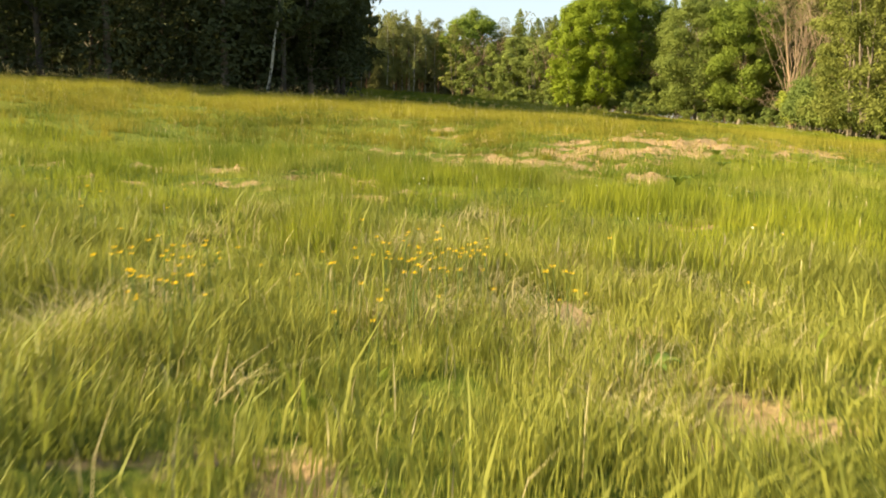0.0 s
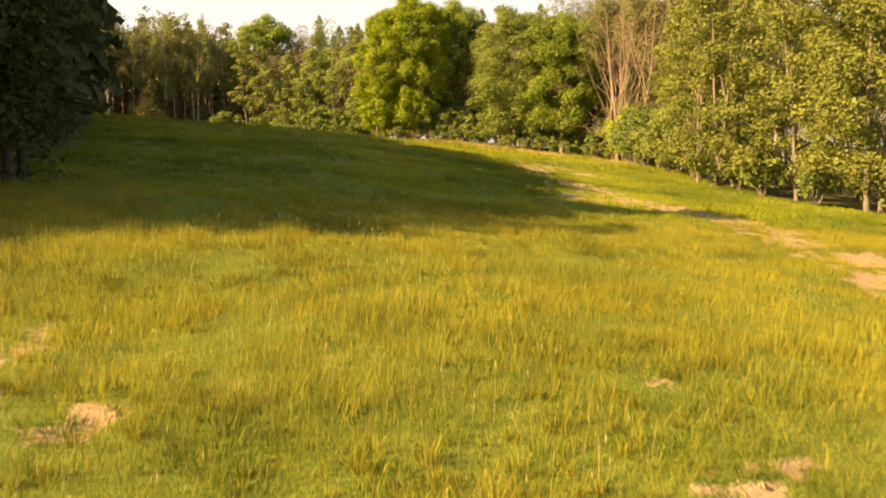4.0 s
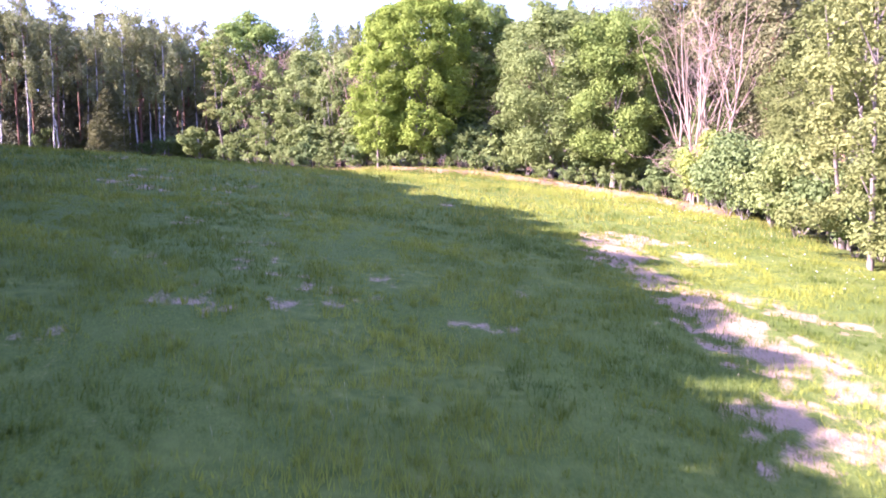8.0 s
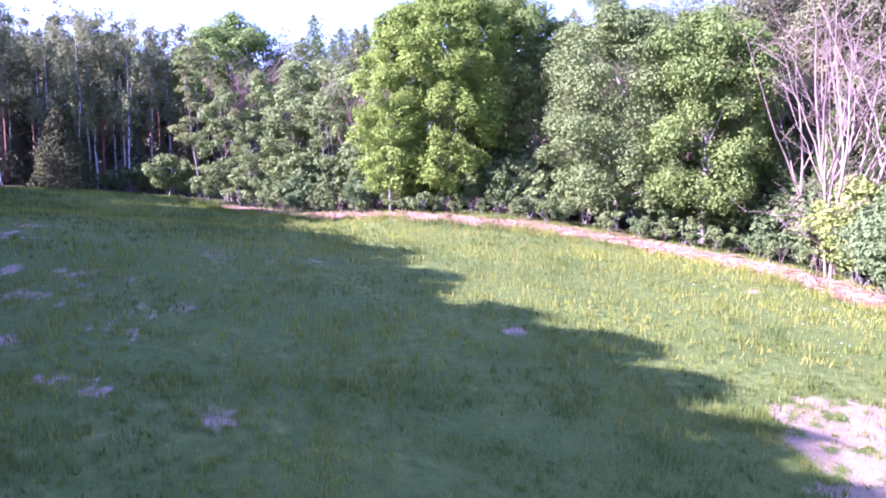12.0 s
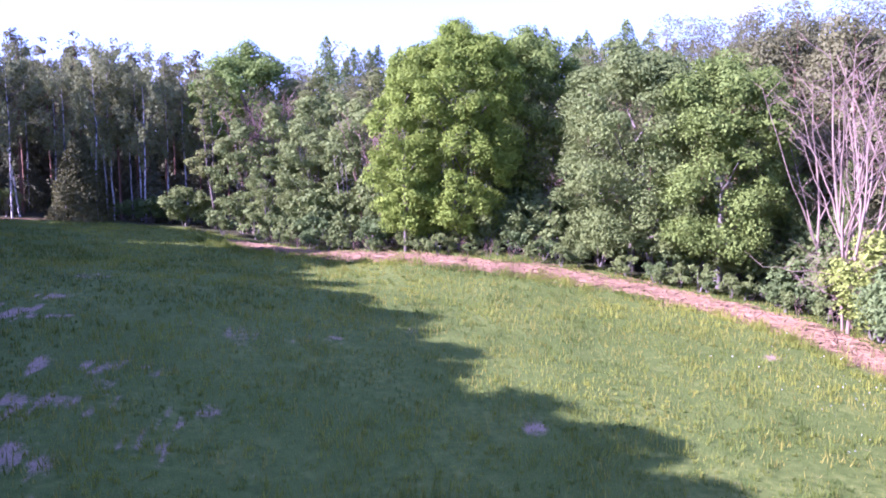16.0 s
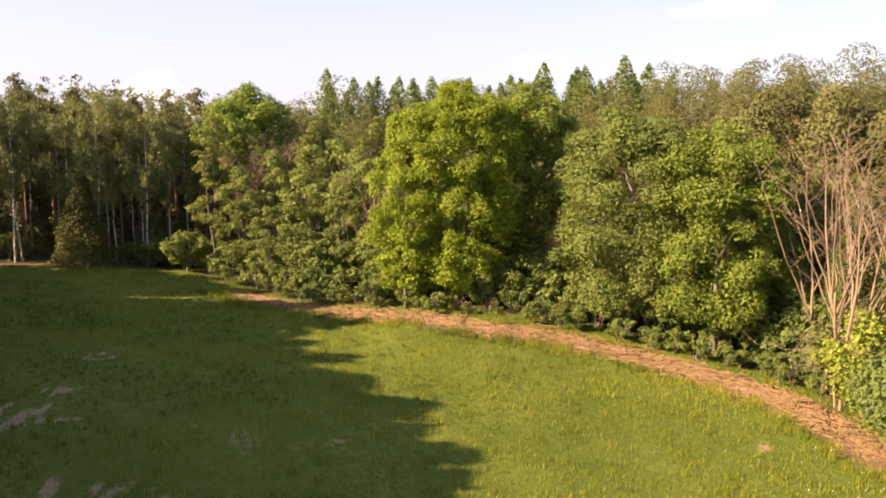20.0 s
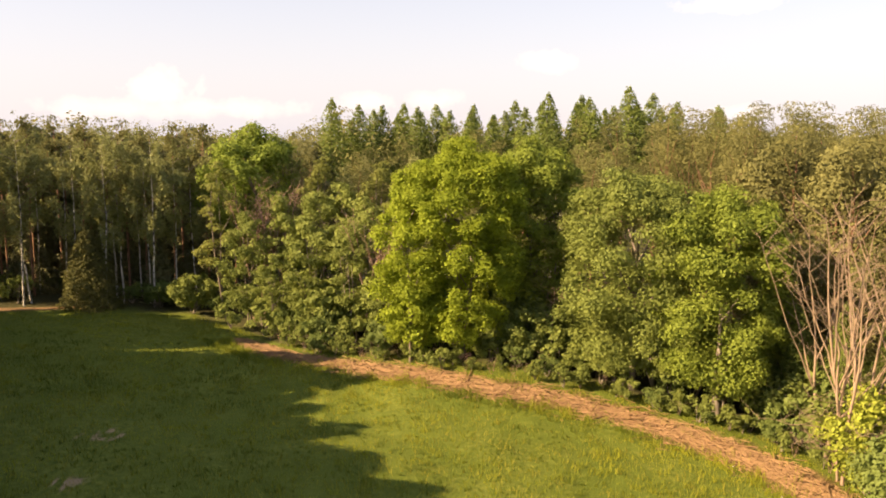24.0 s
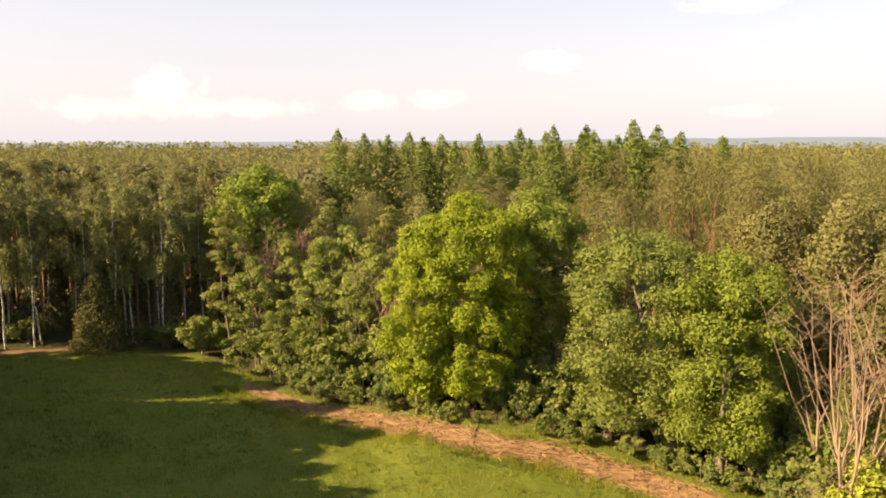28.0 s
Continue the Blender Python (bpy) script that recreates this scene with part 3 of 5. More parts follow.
def broad_lobes(rng, h, r, z0, n, lobe=0.30, top=0.0):
    u = (np.arange(n) + rng.random(n)) / n
    full = np.minimum(1, (u / 0.10 + 0.25) ** 0.5) * (1 - (0.97 * u) ** (5.5 - 8 * top)) ** 0.6
    a = rng.uniform(0, 2 * np.pi, n)
    full = full * (0.82 + 0.36 * vnoise(np.cos(a) * 1.4 + 7 * r, np.sin(a) * 1.4 + u * h * 0.4, int(h * 10)))
    rad = r * lobe * rng.uniform(0.65, 1.25, n)
    f = np.where(rng.random(n) < 0.72, rng.uniform(0.72, 1.0, n), rng.uniform(0.1, 0.72, n)) * np.maximum(full * r - rad * 0.8, 0.05 * r)
    z = z0 + rad * 0.5 + u * (h - z0 - rad * 1.3)
    return np.stack([np.cos(a) * f, np.sin(a) * f, z], -1), rad


def dome_lobes(rng, h, r, z0, n, lobe=0.25, shoulder=6.0):
    """Evenly spread lobes over a broad crown with full shoulders and an uneven top."""
    k = np.arange(n)
    u = np.clip((k + 0.5) / n + rng.normal(0, 0.02, n), 0.01, 0.995)
    a = k * 2.39996 + rng.normal(0, 0.25, n)
    full = np.minimum(1, 0.66 + 1.3 * u) * (1 - u ** shoulder) ** 0.55
    full = full * (0.80 + 0.38 * vnoise(np.cos(a) * 1.3 + 5 * r, np.sin(a) * 1.3 + u * h * 0.35, int(h * 10)))
    rad = r * lobe * rng.uniform(0.62, 1.3, n)
    f = np.where(rng.random(n) < 0.8, rng.uniform(0.82, 1.04, n), rng.uniform(0.15, 0.8, n)) * np.maximum(full * r - rad * 0.75, 0.05 * r)
    z = z0 + rad * 0.6 + u * (h - z0 - rad * 1.5) + np.where(u > 0.8, rng.uniform(-0.9, 0.5, n), 0)
    m = n // 6
    q, b, tr = r * 0.74 * np.sqrt(rng.random(m)), rng.uniform(0, 2 * np.pi, m), r * lobe * rng.uniform(0.7, 1.2, m)
    cap = np.stack([np.cos(b) * q, np.sin(b) * q, h - tr * 1.1 - 1.6 * (q / r) ** 2 - rng.uniform(0, 1.1, m)], -1)
    return np.concatenate([np.stack([np.cos(a) * f, np.sin(a) * f, z], -1), cap]), np.concatenate([rad, tr])


def clumped(rng, c, rad, n, size, squash=0.8, slim=0.75, clumps=9, fill=True):
    """Leaves in small heaps over the outside of each lobe, with coarse foliage inside."""
    mid = np.array([[0, 0, c[:, 2].mean()]])
    away = (c - mid) * np.array([[1, 1, 0.45]])
    away /= np.linalg.norm(away, axis=1, keepdims=True) + 1e-9
    away[:, 2] += 0.35
    d = rng.normal(size=(len(c), clumps, 3)) + 0.8 * away[:, None]
    d /= np.linalg.norm(d, axis=2, keepdims=True)
    cc = (c[:, None] + d * rad[:, None, None] * 0.72 * np.array([1, 1, squash])).reshape(-1, 3)
    cr = (rad[:, None] * rng.uniform(0.32, 0.60, (len(c), clumps))).ravel()
    sprays = [leaf_cloud(rng, cc, cr, n, size, 0.8, slim, 0.24, 0.72)]
    if fill:
        sprays.append(leaf_cloud(rng, c, rad * 0.75, n // 4, min(size * 1.7, size + 0.2), 0.9, 0.8, 0.6, 0.2))
    return joined(sprays)


def build_broad(seed, h, r, z0, lobes, leaves, leaf_size, leaf_mat, bark, name, trunk_r=0.22, stems=1, squash=0.8, lobe=0.30, top=0.15, lean=(0, 0), limb_parts=False, slim=0.7, dome=0.0, clumps=0, loose=0.36):
    """A leafy tree: trunk, limbs that reach into the crown, and the crown itself."""
    rng = np.random.default_rng(seed)
    root = new(name)
    c, rad = dome_lobes(rng, h, r, z0, lobes, lobe, dome) if dome else broad_lobes(rng, h, r, z0, lobes, lobe, top)
    trunks, limbs = [], []
    for s in range(stems):
        le = (lean[0] + (rng.normal(0, 0.10) if stems > 1 else 0), lean[1] + (rng.normal(0, 0.10) if stems > 1 else 0))
        path = stem_path(rng, h * (0.6 if dome else 0.76), le, 0.03, 9)
        path[:, :2] += rng.normal(0, 0.22, 2) if stems > 1 else 0
        radii = trunk_r * np.array([1.35, 1.0, 0.9, 0.8, 0.68, 0.55, 0.42, 0.28, 0.1]) * (1 if s == 0 else 0.75)
        path[0, 2] -= 0.25
        trunks.append(tube(path, radii, 8))
        for k in rng.choice(lobes, min(lobes, 9 if stems == 1 else 5), replace=False):
            low = max(z0 * 0.6, h * 0.12)
            at = np.clip(c[k][2] - rad[k] - 1.0 - rng.uniform(0, 1.5), low, h * 0.75)
            base = np.array([np.interp(at, path[:, 2], path[:, 0]), np.interp(at, path[:, 2], path[:, 1]), at])
            way = c[k] - base
            limbs.append(tube(bough(rng, base, way, np.linalg.norm(way) * 1.02, 0.05), trunk_r * np.linspace(0.42, 0.07, 6), 5))
    for v, f in trunks:
        part("trunk", mesh_of("trunk", v, f, bark, True), root)
    if limb_parts:
        for v, f in limbs:
            part("limb", mesh_of("limb", v, f, bark, True), root)
    else:
        tagged(part("branchwork", mesh_of("branchwork", *joined(limbs), bark, True), root), kind="stuff")
    v, f = clumped(rng, c, rad, leaves, leaf_size, squash, slim, clumps) if clumps else leaf_cloud(rng, c, rad, leaves, leaf_size, squash, slim, loose)
    part("crown", mesh_of("crown", v, f, leaf_mat), root)
    return root


def build_birch(seed, h, r, leaves, lean=(0, 0), leaf_mat=None, leaf_size=0.22):
    """A slim white-stemmed birch with hanging strands of leaves."""
    rng = np.random.default_rng(seed)
    root = new("birch_tree")
    path = stem_path(rng, h, lean, 0.035, 10)
    radii = 0.085 * np.array([1.3, 1.05, 0.95, 0.85, 0.75, 0.62, 0.5, 0.36, 0.22, 0.06])
    path[0, 2] -= 0.25
    part("trunk", mesh_of("trunk", *tube(path, radii, 7), BIRCHBARK, True), root)
    limbs, strands = [], []
    for k in range(24):
        at = h * rng.uniform(0.38, 0.98)
        base = np.array([np.interp(at, path[:, 2], path[:, i]) for i in (0, 1)] + [at])
        a = rng.uniform(0, 2 * np.pi)
        reach = r * (0.35 + 0.75 * math.sin(math.pi * min(1, (at / h - 0.34) / 0.72))) * rng.uniform(0.6, 1.15)
        b = bough(rng, base, (math.cos(a), math.sin(a), 0.75), reach * 1.2, -0.1)
        limbs.append(tube(b[::2], np.linspace(0.035, 0.012, 3), 3))
        for _ in range(7):
            q = b[rng.integers(2, 6)] + rng.normal(0, 0.16, 3)
            strands.append((q, rng.uniform(0.5, 1.5)))
    tagged(part("branchwork", mesh_of("branchwork", *joined(limbs), BARK, True), root), kind="stuff")
    per = max(4, leaves // len(strands))
    pos = np.concatenate([q[None] + np.stack([rng.normal(0, 0.14, per), rng.normal(0, 0.14, per), -np.linspace(-0.15, 1, per) * ln], -1) for q, ln in strands])
    nrm = rng.normal(size=pos.shape) + np.array([[0, 0, 0.2]]) + 0.6 * pos * np.array([[1, 1, 0]]) / max(r, 0.1)
    nrm /= np.linalg.norm(nrm, axis=1, keepdims=True)
    part("crown", mesh_of("crown", *kites(rng, pos, nrm, leaf_size), leaf_mat or BIRCH), root)
    return root


def build_pine(seed, h, leaves, first=0.55, leaf_mat=None, r=1.7, bark=None):
    """A tall forest pine: bare reddish trunk with dead stubs, rounded tufts of needles at the top."""
    rng = np.random.default_rng(seed)
    root = new("pine_tree")
    bark = bark or PINEBARK
    path = stem_path(rng, h, rng.normal(0, 0.012, 2), 0.018, 8)
    path[0, 2] -= 0.25
    part("trunk", mesh_of("trunk", *tube(path, 0.115 * np.array([1.25, 1.0, 0.92, 0.84, 0.72, 0.58, 0.38, 0.1]), 7), bark, True), root)
    limbs, cs, rs = [], [], []
    for k in range(15):
        u = rng.uniform(first, 0.97)
        at = h * u
        base = np.array([np.interp(at, path[:, 2], path[:, i]) for i in (0, 1)] + [at])
        a = rng.uniform(0, 2 * np.pi)
        reach = r * (1.08 - 0.85 * ((u - first) / (1 - first)) ** 1.4) * rng.uniform(0.6, 1.1)
        b = bough(rng, base, (math.cos(a), math.sin(a), 0.25), reach, 0.3)
        limbs.append(tube(b[::2], np.linspace(0.04, 0.02, 3), 3))
        for q, s in ((b[-1], 1.0), (b[3], 0.85)):
            cs.append(q)
            rs.append(s * rng.uniform(0.5, 0.8))
    for k in range(5):
        at = h * rng.uniform(min(0.2, first * 0.5), first)
        a = rng.uniform(0, 2 * np.pi)
        base = np.array([np.interp(at, path[:, 2], path[:, i]) for i in (0, 1)] + [at])
        limbs.append(tube(bough(rng, base, (math.cos(a), math.sin(a), -0.1), rng.uniform(0.5, 1.3), -0.1)[::2], np.linspace(0.025, 0.01, 3), 3))
    cs.append(path[-1])
    rs.append(0.5)
    tagged(part("branchwork", mesh_of("branchwork", *joined(limbs), bark, True), root), kind="stuff")
    part("crown", mesh_of("crown", *leaf_cloud(rng, cs, rs, leaves, 0.36, 0.7, 0.42, 0.8, 0.3), leaf_mat or PINE), root)
    return root


def spruce_sprays(rng, h, r, leaves, z0):
    u = 1 - rng.random(leaves) ** 0.7
    tier = np.clip(np.floor(u * h / 0.55) * 0.55 + rng.normal(0, 0.2, leaves), 0, h)
    a = rng.uniform(0, 2 * np.pi, leaves)
    a = np.where(rng.random(leaves) < 0.7, np.round(a / 0.62) * 0.62 + tier * 1.7 + rng.normal(0, 0.10, leaves), a)
    full = r * np.clip(1 - tier / h, 0.02, 1) ** 0.68 * (0.85 + 0.3 * vnoise(a * 2, tier * 1.5, 5))
    f = rng.random(leaves) ** 0.55
    z = z0 + tier * (h - z0) / h - 0.28 * full * f + 0.12 * full * f ** 3
    pos = np.stack([np.cos(a) * full * f, np.sin(a) * full * f, z], -1)
    nrm = np.stack([np.cos(a) * 0.5, np.sin(a) * 0.5, np.full(leaves, 0.8)], -1) + 0.5 * rng.normal(size=(leaves, 3))
    nrm /= np.linalg.norm(nrm, axis=1, keepdims=True)
    return pos, nrm


def build_spruce(seed, h, r, leaves, z0=0.4, leaf_mat=None, leaf_size=0.26):
    """A conical spruce with drooping tiers."""
    rng = np.random.default_rng(seed)
    root = new("spruce_tree")
    path = stem_path(rng, h, (0, 0), 0.008, 7)
    path[0, 2] -= 0.25
    part("trunk", mesh_of("trunk", *tube(path, 0.13 * np.linspace(1.2, 0.08, 7), 7), BARK, True), root)
    pos, nrm = spruce_sprays(rng, h, r, leaves, z0)
    part("crown", mesh_of("crown", *kites(rng, pos, nrm, leaf_size, 0.45), leaf_mat or SPRUCE), root)
    return root


def build_dead(seed, h, stems, spread, name="dead_tree", boughs=7, wood=None, skirt=0):
    """A bare dead tree: stems that fork low into slender upright shoots with fine twigs."""
    wood = wood or DEADWOOD
    rng = np.random.default_rng(seed)
    root = new(name)

    def along(path, at):
        return np.array([np.interp(at, path[:, 2], path[:, i]) for i in (0, 1)] + [at])

    def spray(twigs, path, r0, n, length):
        for k in range(n):
            i = rng.integers(2, len(path) - 1)
            q = path[i] + (path[i + 1] - path[i]) * rng.random()
            a = rng.uniform(0, 2 * np.pi)
            ln = length * rng.uniform(0.5, 1.3)
            b = bough(rng, q, (math.cos(a), math.sin(a), rng.uniform(0.25, 1.2)), ln, 0.18, 5, 0.13)
            twigs.append(tube(b, np.linspace(r0 * 0.30, r0 * 0.10, 5), 3))
            for _ in range(4):
                a2 = a + rng.normal(0, 0.9)
                twigs.append(tube(bough(rng, b[rng.integers(1, 5)], (math.cos(a2), math.sin(a2), rng.uniform(0.0, 1.2)), ln * rng.uniform(0.3, 0.6), 0.1, 3, 0.15), np.linspace(r0 * 0.15, r0 * 0.07, 3), 3))

    for s in range(stems):
        turn = 2 * np.pi * (s + rng.uniform(0.1, 0.6)) / stems
        le = np.array([math.cos(turn), math.sin(turn)]) * spread * rng.uniform(0.4, 1.2)
        hh = h * rng.uniform(0.86, 1.0)
        path = stem_path(rng, hh, le, 0.07, 10)
        path[:, :2] += np.array([math.cos(turn), math.sin(turn)]) * 0.022 * h
        path[0, 2] -= 0.2
        r0 = 0.0064 * hh * rng.uniform(0.8, 1.15)
        stem = part("trunk", mesh_of("trunk", *tube(path, r0 * np.linspace(1.25, 0.10, 10) ** 0.9, 6), wood, True), root)
        twigs = []
        spray(twigs, path[3:], r0, boughs, h * 0.115)
        for k in range(3):
            base = along(path, hh * rng.uniform(0.16, 0.50))
            a = rng.uniform(0, 2 * np.pi)
            ln = (hh - base[2]) * rng.uniform(0.6, 0.98)
            lean = rng.uniform(0.3, 0.62) if skirt > 1 else 0.36
            fork = bough(rng, base, (lean * math.cos(a), lean * math.sin(a), 1), ln, 0.3 * lean, 8, 0.10)
            twigs.append(tube(fork, r0 * np.linspace(0.66, 0.16, 8), 5))
            spray(twigs, fork, r0 * 0.75, boughs, h * 0.105)
        for k in range(skirt):
            base = along(path, hh * rng.uniform(0.10, 0.34))
            a = math.pi + rng.normal(0, 0.6)
            low = bough(rng, base, (math.cos(a), math.sin(a), rng.uniform(0.15, 0.6)), h * rng.uniform(0.20, 0.36), -0.05, 7, 0.10)
            twigs.append(tube(low, r0 * np.linspace(0.36, 0.08, 7), 4))
            spray(twigs, low, r0 * 0.6, boughs, h * 0.06)
        tagged(part("branchwork", mesh_of("branchwork", *joined(twigs), wood, True), stem, "bare dry twigs"), kind="stuff")
    return root


def build_shrub(seed, h, r, leaves, leaf_mat, name="shrub", leaf_size=0.17, lobes=16, squash=0.8):
    """A bush: several thin stems from one foot and a low leafy head."""
    rng = np.random.default_rng(seed)
    root = new(name)
    d = rng.normal(size=(lobes, 3))
    d /= np.linalg.norm(d, axis=1, keepdims=True)
    c = d * rng.uniform(0.4, 0.78, lobes)[:, None] * np.array([[r, r, h * 0.45]])
    c[:, 2] += h * 0.52
    rad = np.minimum(r, h) * 0.34 * rng.uniform(0.6, 1.2, lobes)
    for k in range(5):
        way = c[k] - np.array([0, 0, -0.2])
        part("stem", mesh_of("stem", *tube(bough(rng, (0, 0, -0.2), way, np.linalg.norm(way), 0.06), np.linspace(0.045, 0.010, 6), 5), PALEBARK, True), root)
    part("crown", mesh_of("crown", *clumped(rng, c, rad, leaves, leaf_size, squash, 0.7, 5), leaf_mat), root)
    return root


class Stock:
    """Builds one tree of a kind and sets copies of it about."""

    def __init__(self, make):
        self.make, self.first = make, None

    def put(self, x, y, scale=1.0, turn=0.0, label="", category="tree", group="", sink=0.0, lean=0.0, tall=1.0):
        m = Matrix.Translation((x, y, float(land(x, y)) - sink)) @ Euler((radians(lean), 0, radians(turn))).to_matrix().to_4x4() @ Matrix.Diagonal((scale, scale, scale * tall, 1))
        if self.first is None:
            ob = self.first = self.make()
            ob.matrix_basis = m
        else:
            base = self.first.matrix_basis.copy()
            ob = copy_thing(self.first, Matrix.Identity(4))
            ob.matrix_basis = m
            self.first.matrix_basis = base
        return tagged(ob, label, category, group)


R = random.Random(7)

# the great trees at the far edge of the meadow
maple = build_broad(11, 15.6, 4.25, 0.9, 96, 78000, 0.14, MAPLE, BARK, "maple_tree", 0.24, 2, 0.9, 0.27, 0.14, (-0.01, 0), True, 0.75, 9.0, 13)
maple.location = (19.2, 98.2, float(land(19.2, 98.2)))
tagged(maple, "tall bright yellow-green maple with a dense crown down to the brushwood", "tree")
maple_low = build_broad(16, 13.6, 2.8, 0.9, 54, 26000, 0.14, MAPLE, BARK, "maple_tree", 0.14, 2, 0.9, 0.31, 0.1, (-0.02, 0), True, 0.75, 5.0, 11)
maple_low.location = (15.7, 98.9, float(land(15.7, 98.9)))
tagged(maple_low, "lower bright maple that leans on its tall neighbour", "tree")
maple_dark = build_broad(12, 15.6, 4.3, 0.8, 84, 34000, 0.17, OAK, BARK, "oak_tree", 0.26, 1, 0.9, 0.27, 0.1, (0.01, 0), True, 0.75, 9.0, 8)
maple_dark.location = (24.9, 100.2, float(land(24.9, 100.2)))
tagged(maple_dark, "dark green oak in the shade of the bright maple", "tree")
oak = build_broad(13, 14.2, 4.7, 1.6, 86, 54000, 0.15, OAK, PALEBARK, "oak_tree", 0.24, 1, 0.75, 0.26, 0.08, (0, 0), True, 0.75, 7.0, 11)
oak.location = (33.0, 87.4, float(land(33.0, 87.4)))
tagged(oak, "broad green oak with a pale trunk beside the brushwood strip", "tree")
oak_pale = build_broad(14, 15.0, 4.8, 1.0, 86, 50000, 0.15, OAKPALE, BARK, "oak_tree", 0.22, 1, 0.75, 0.26, 0.08, (0, 0), True, 0.75, 7.0, 11)
oak_pale.location = (29.2, 91.4, float(land(29.2, 91.4)))
tagged(oak_pale, "grey-green oak with an airy crown and visible limbs", "tree")
round_tree = build_broad(15, 17.4, 5.3, 6.5, 64, 17000, 0.24, ROUND, BARK, "oak_tree", 0.25, 1, 0.9, 0.25, 0.1, (0, 0), False, 0.75, 6.0, 8)
round_tree.location = (4.6, 124.0, float(land(4.6, 124)))
tagged(round_tree, "round-headed green tree above the edge of the wood", "tree")

# slender feathery trees and saplings before the wood
feather = [Stock(lambda s=s: build_broad(s, 9.5, 2.7, 0.8, 40, 7000, 0.15, SHRUB, PALEBARK, "young_tree", 0.08, 3, 0.5, 0.27, 0.2, clumps=6)) for s in (21, 22, 23)]
for x, y, s, k in ((6.2, 109.4, 0.72, 0), (9.0, 109.0, 1.0, 1), (12.4, 106.0, 1.0, 2), (4.0, 113.5, 1.05, 1), (14.8, 103.0, 0.72, 0), (9.8, 111.5, 1.25, 2), (13.5, 108.5, 1.2, 1), (7.0, 114, 1.2, 0), (12.5, 114.5, 1.3, 2)):
    feather[k].put(x, y, s, R.uniform(0, 360), "slender grey-green young tree with layered airy foliage", "tree", "young trees at the wood's edge")
tall_feather = Stock(lambda: build_broad(25, 14.0, 2.6, 4.5, 34, 4200, 0.20, ALDER, BARK, "ash_tree", 0.11, 2, 0.5, 0.24, 0.15, (-0.05, 0)))
for x, y, s in ((1.8, 115.5, 1.0), (10.8, 117, 1.05), (15.5, 112, 1.0), (24.5, 103, 0.95), (25.5, 98, 0.85)):
    tall_feather.put(x, y, s, R.uniform(0, 360), "tall thin ash with a pale leaning trunk and open crown", "tree", "thin trees at the wood's edge")

# bushes along the edge
bush = [Stock(lambda s=s, m=m: build_shrub(s, 2.6, 1.6, 850, m, leaf_size=0.18)) for s, m in ((31, SHRUB), (32, YELLOW), (33, SHRUB), (34, SHRUBDARK))]
for x, y, s, k in ((2.6, 111.4, 0.95, 0), (5.2, 109.2, 1.0, 2), (7.4, 106.3, 0.95, 0), (9.6, 104.4, 1.1, 3), (12.0, 102.4, 1.05, 2), (13.4, 100.1, 0.9, 3), (15.8, 99.0, 0.7, 0),
                   (18.6, 97.9, 0.5, 2), (21.0, 96.8, 0.75, 0), (22.6, 95.2, 0.8, 3), (25.2, 94.2, 0.95, 0), (27.4, 92.4, 1.0, 2), (-4.4, 119.6, 1.0, 3), (35.6, 85.2, 1.15, 3), (36.8, 82.4, 1.1, 0), (25.6, 97.4, 2.0, 3), (27.2, 95.4, 1.5, 3), (20.0, 101.5, 2.0, 3), (24.4, 100.5, 2.2, 3), (34.8, 89.5, 1.8, 3), (36.6, 86.4, 2.0, 0), (38.5, 83.0, 2.1, 3)):
    bush[k].put(x, y, s, R.uniform(0, 360), ("yellow-green round bush at the edge of the wood" if k == 1 else "low green bush at the foot of the trees"), "bush", "bushes along the wood's edge")
corner_bush = Stock(lambda: build_shrub(37, 4.0, 2.25, 4200, SHRUB, leaf_size=0.17, lobes=26))
corner_bush.put(-1.0, 117.0, 1.0, 20, "round olive-green bush at the corner of the meadow", "bush")
dry = Stock(lambda: build_dead(41, 1.7, 4, 0.42, "dry_bush", 3, DRYTWIG, 1))
for x, y, s in ((24.0, 94.2, 1.0), (35.0, 79.6, 0.9), (36.2, 77.8, 1.0), (12.2, 99.9, 0.7), (34.2, 81.5, 0.7)):
    dry.put(x, y, s, R.uniform(0, 360), "leafless reddish-brown dry bush by the brushwood", "bush", "dry bushes")

# standing dead trees
dead = [Stock(lambda k=k: build_dead(k, 15.6, 2, 0.15, "dead_tree", 6, None, 4)) for k in (51, 53)]
for k, (x, y, s, turn) in enumerate(((34.9, 78.5, 0.86, 0), (36.2, 79.3, 1.0, 150), (37.2, 79.6, 1.06, 40), (36.2, 81.8, 0.95, 250))):
    dead[k % 2].put(x, y, s, turn, "bare pale dead tree with many upright forks", "dead tree", "dead trees")
dead_thin = Stock(lambda: build_dead(52, 10.0, 2, 0.10, "dead_tree", 9, DRYTWIG))
for x, y, s in ((4.7, 114.2, 1.22), (6.3, 114.6, 1.25), (5.5, 116.0, 1.2), (13.6, 105.0, 1.05), (14.6, 104.2, 1.0), (25.2, 96.0, 0.6)):
    dead_thin.put(x, y, s, R.uniform(0, 360), "thin grey dead tree among the young growth", "dead tree", "dead trees")

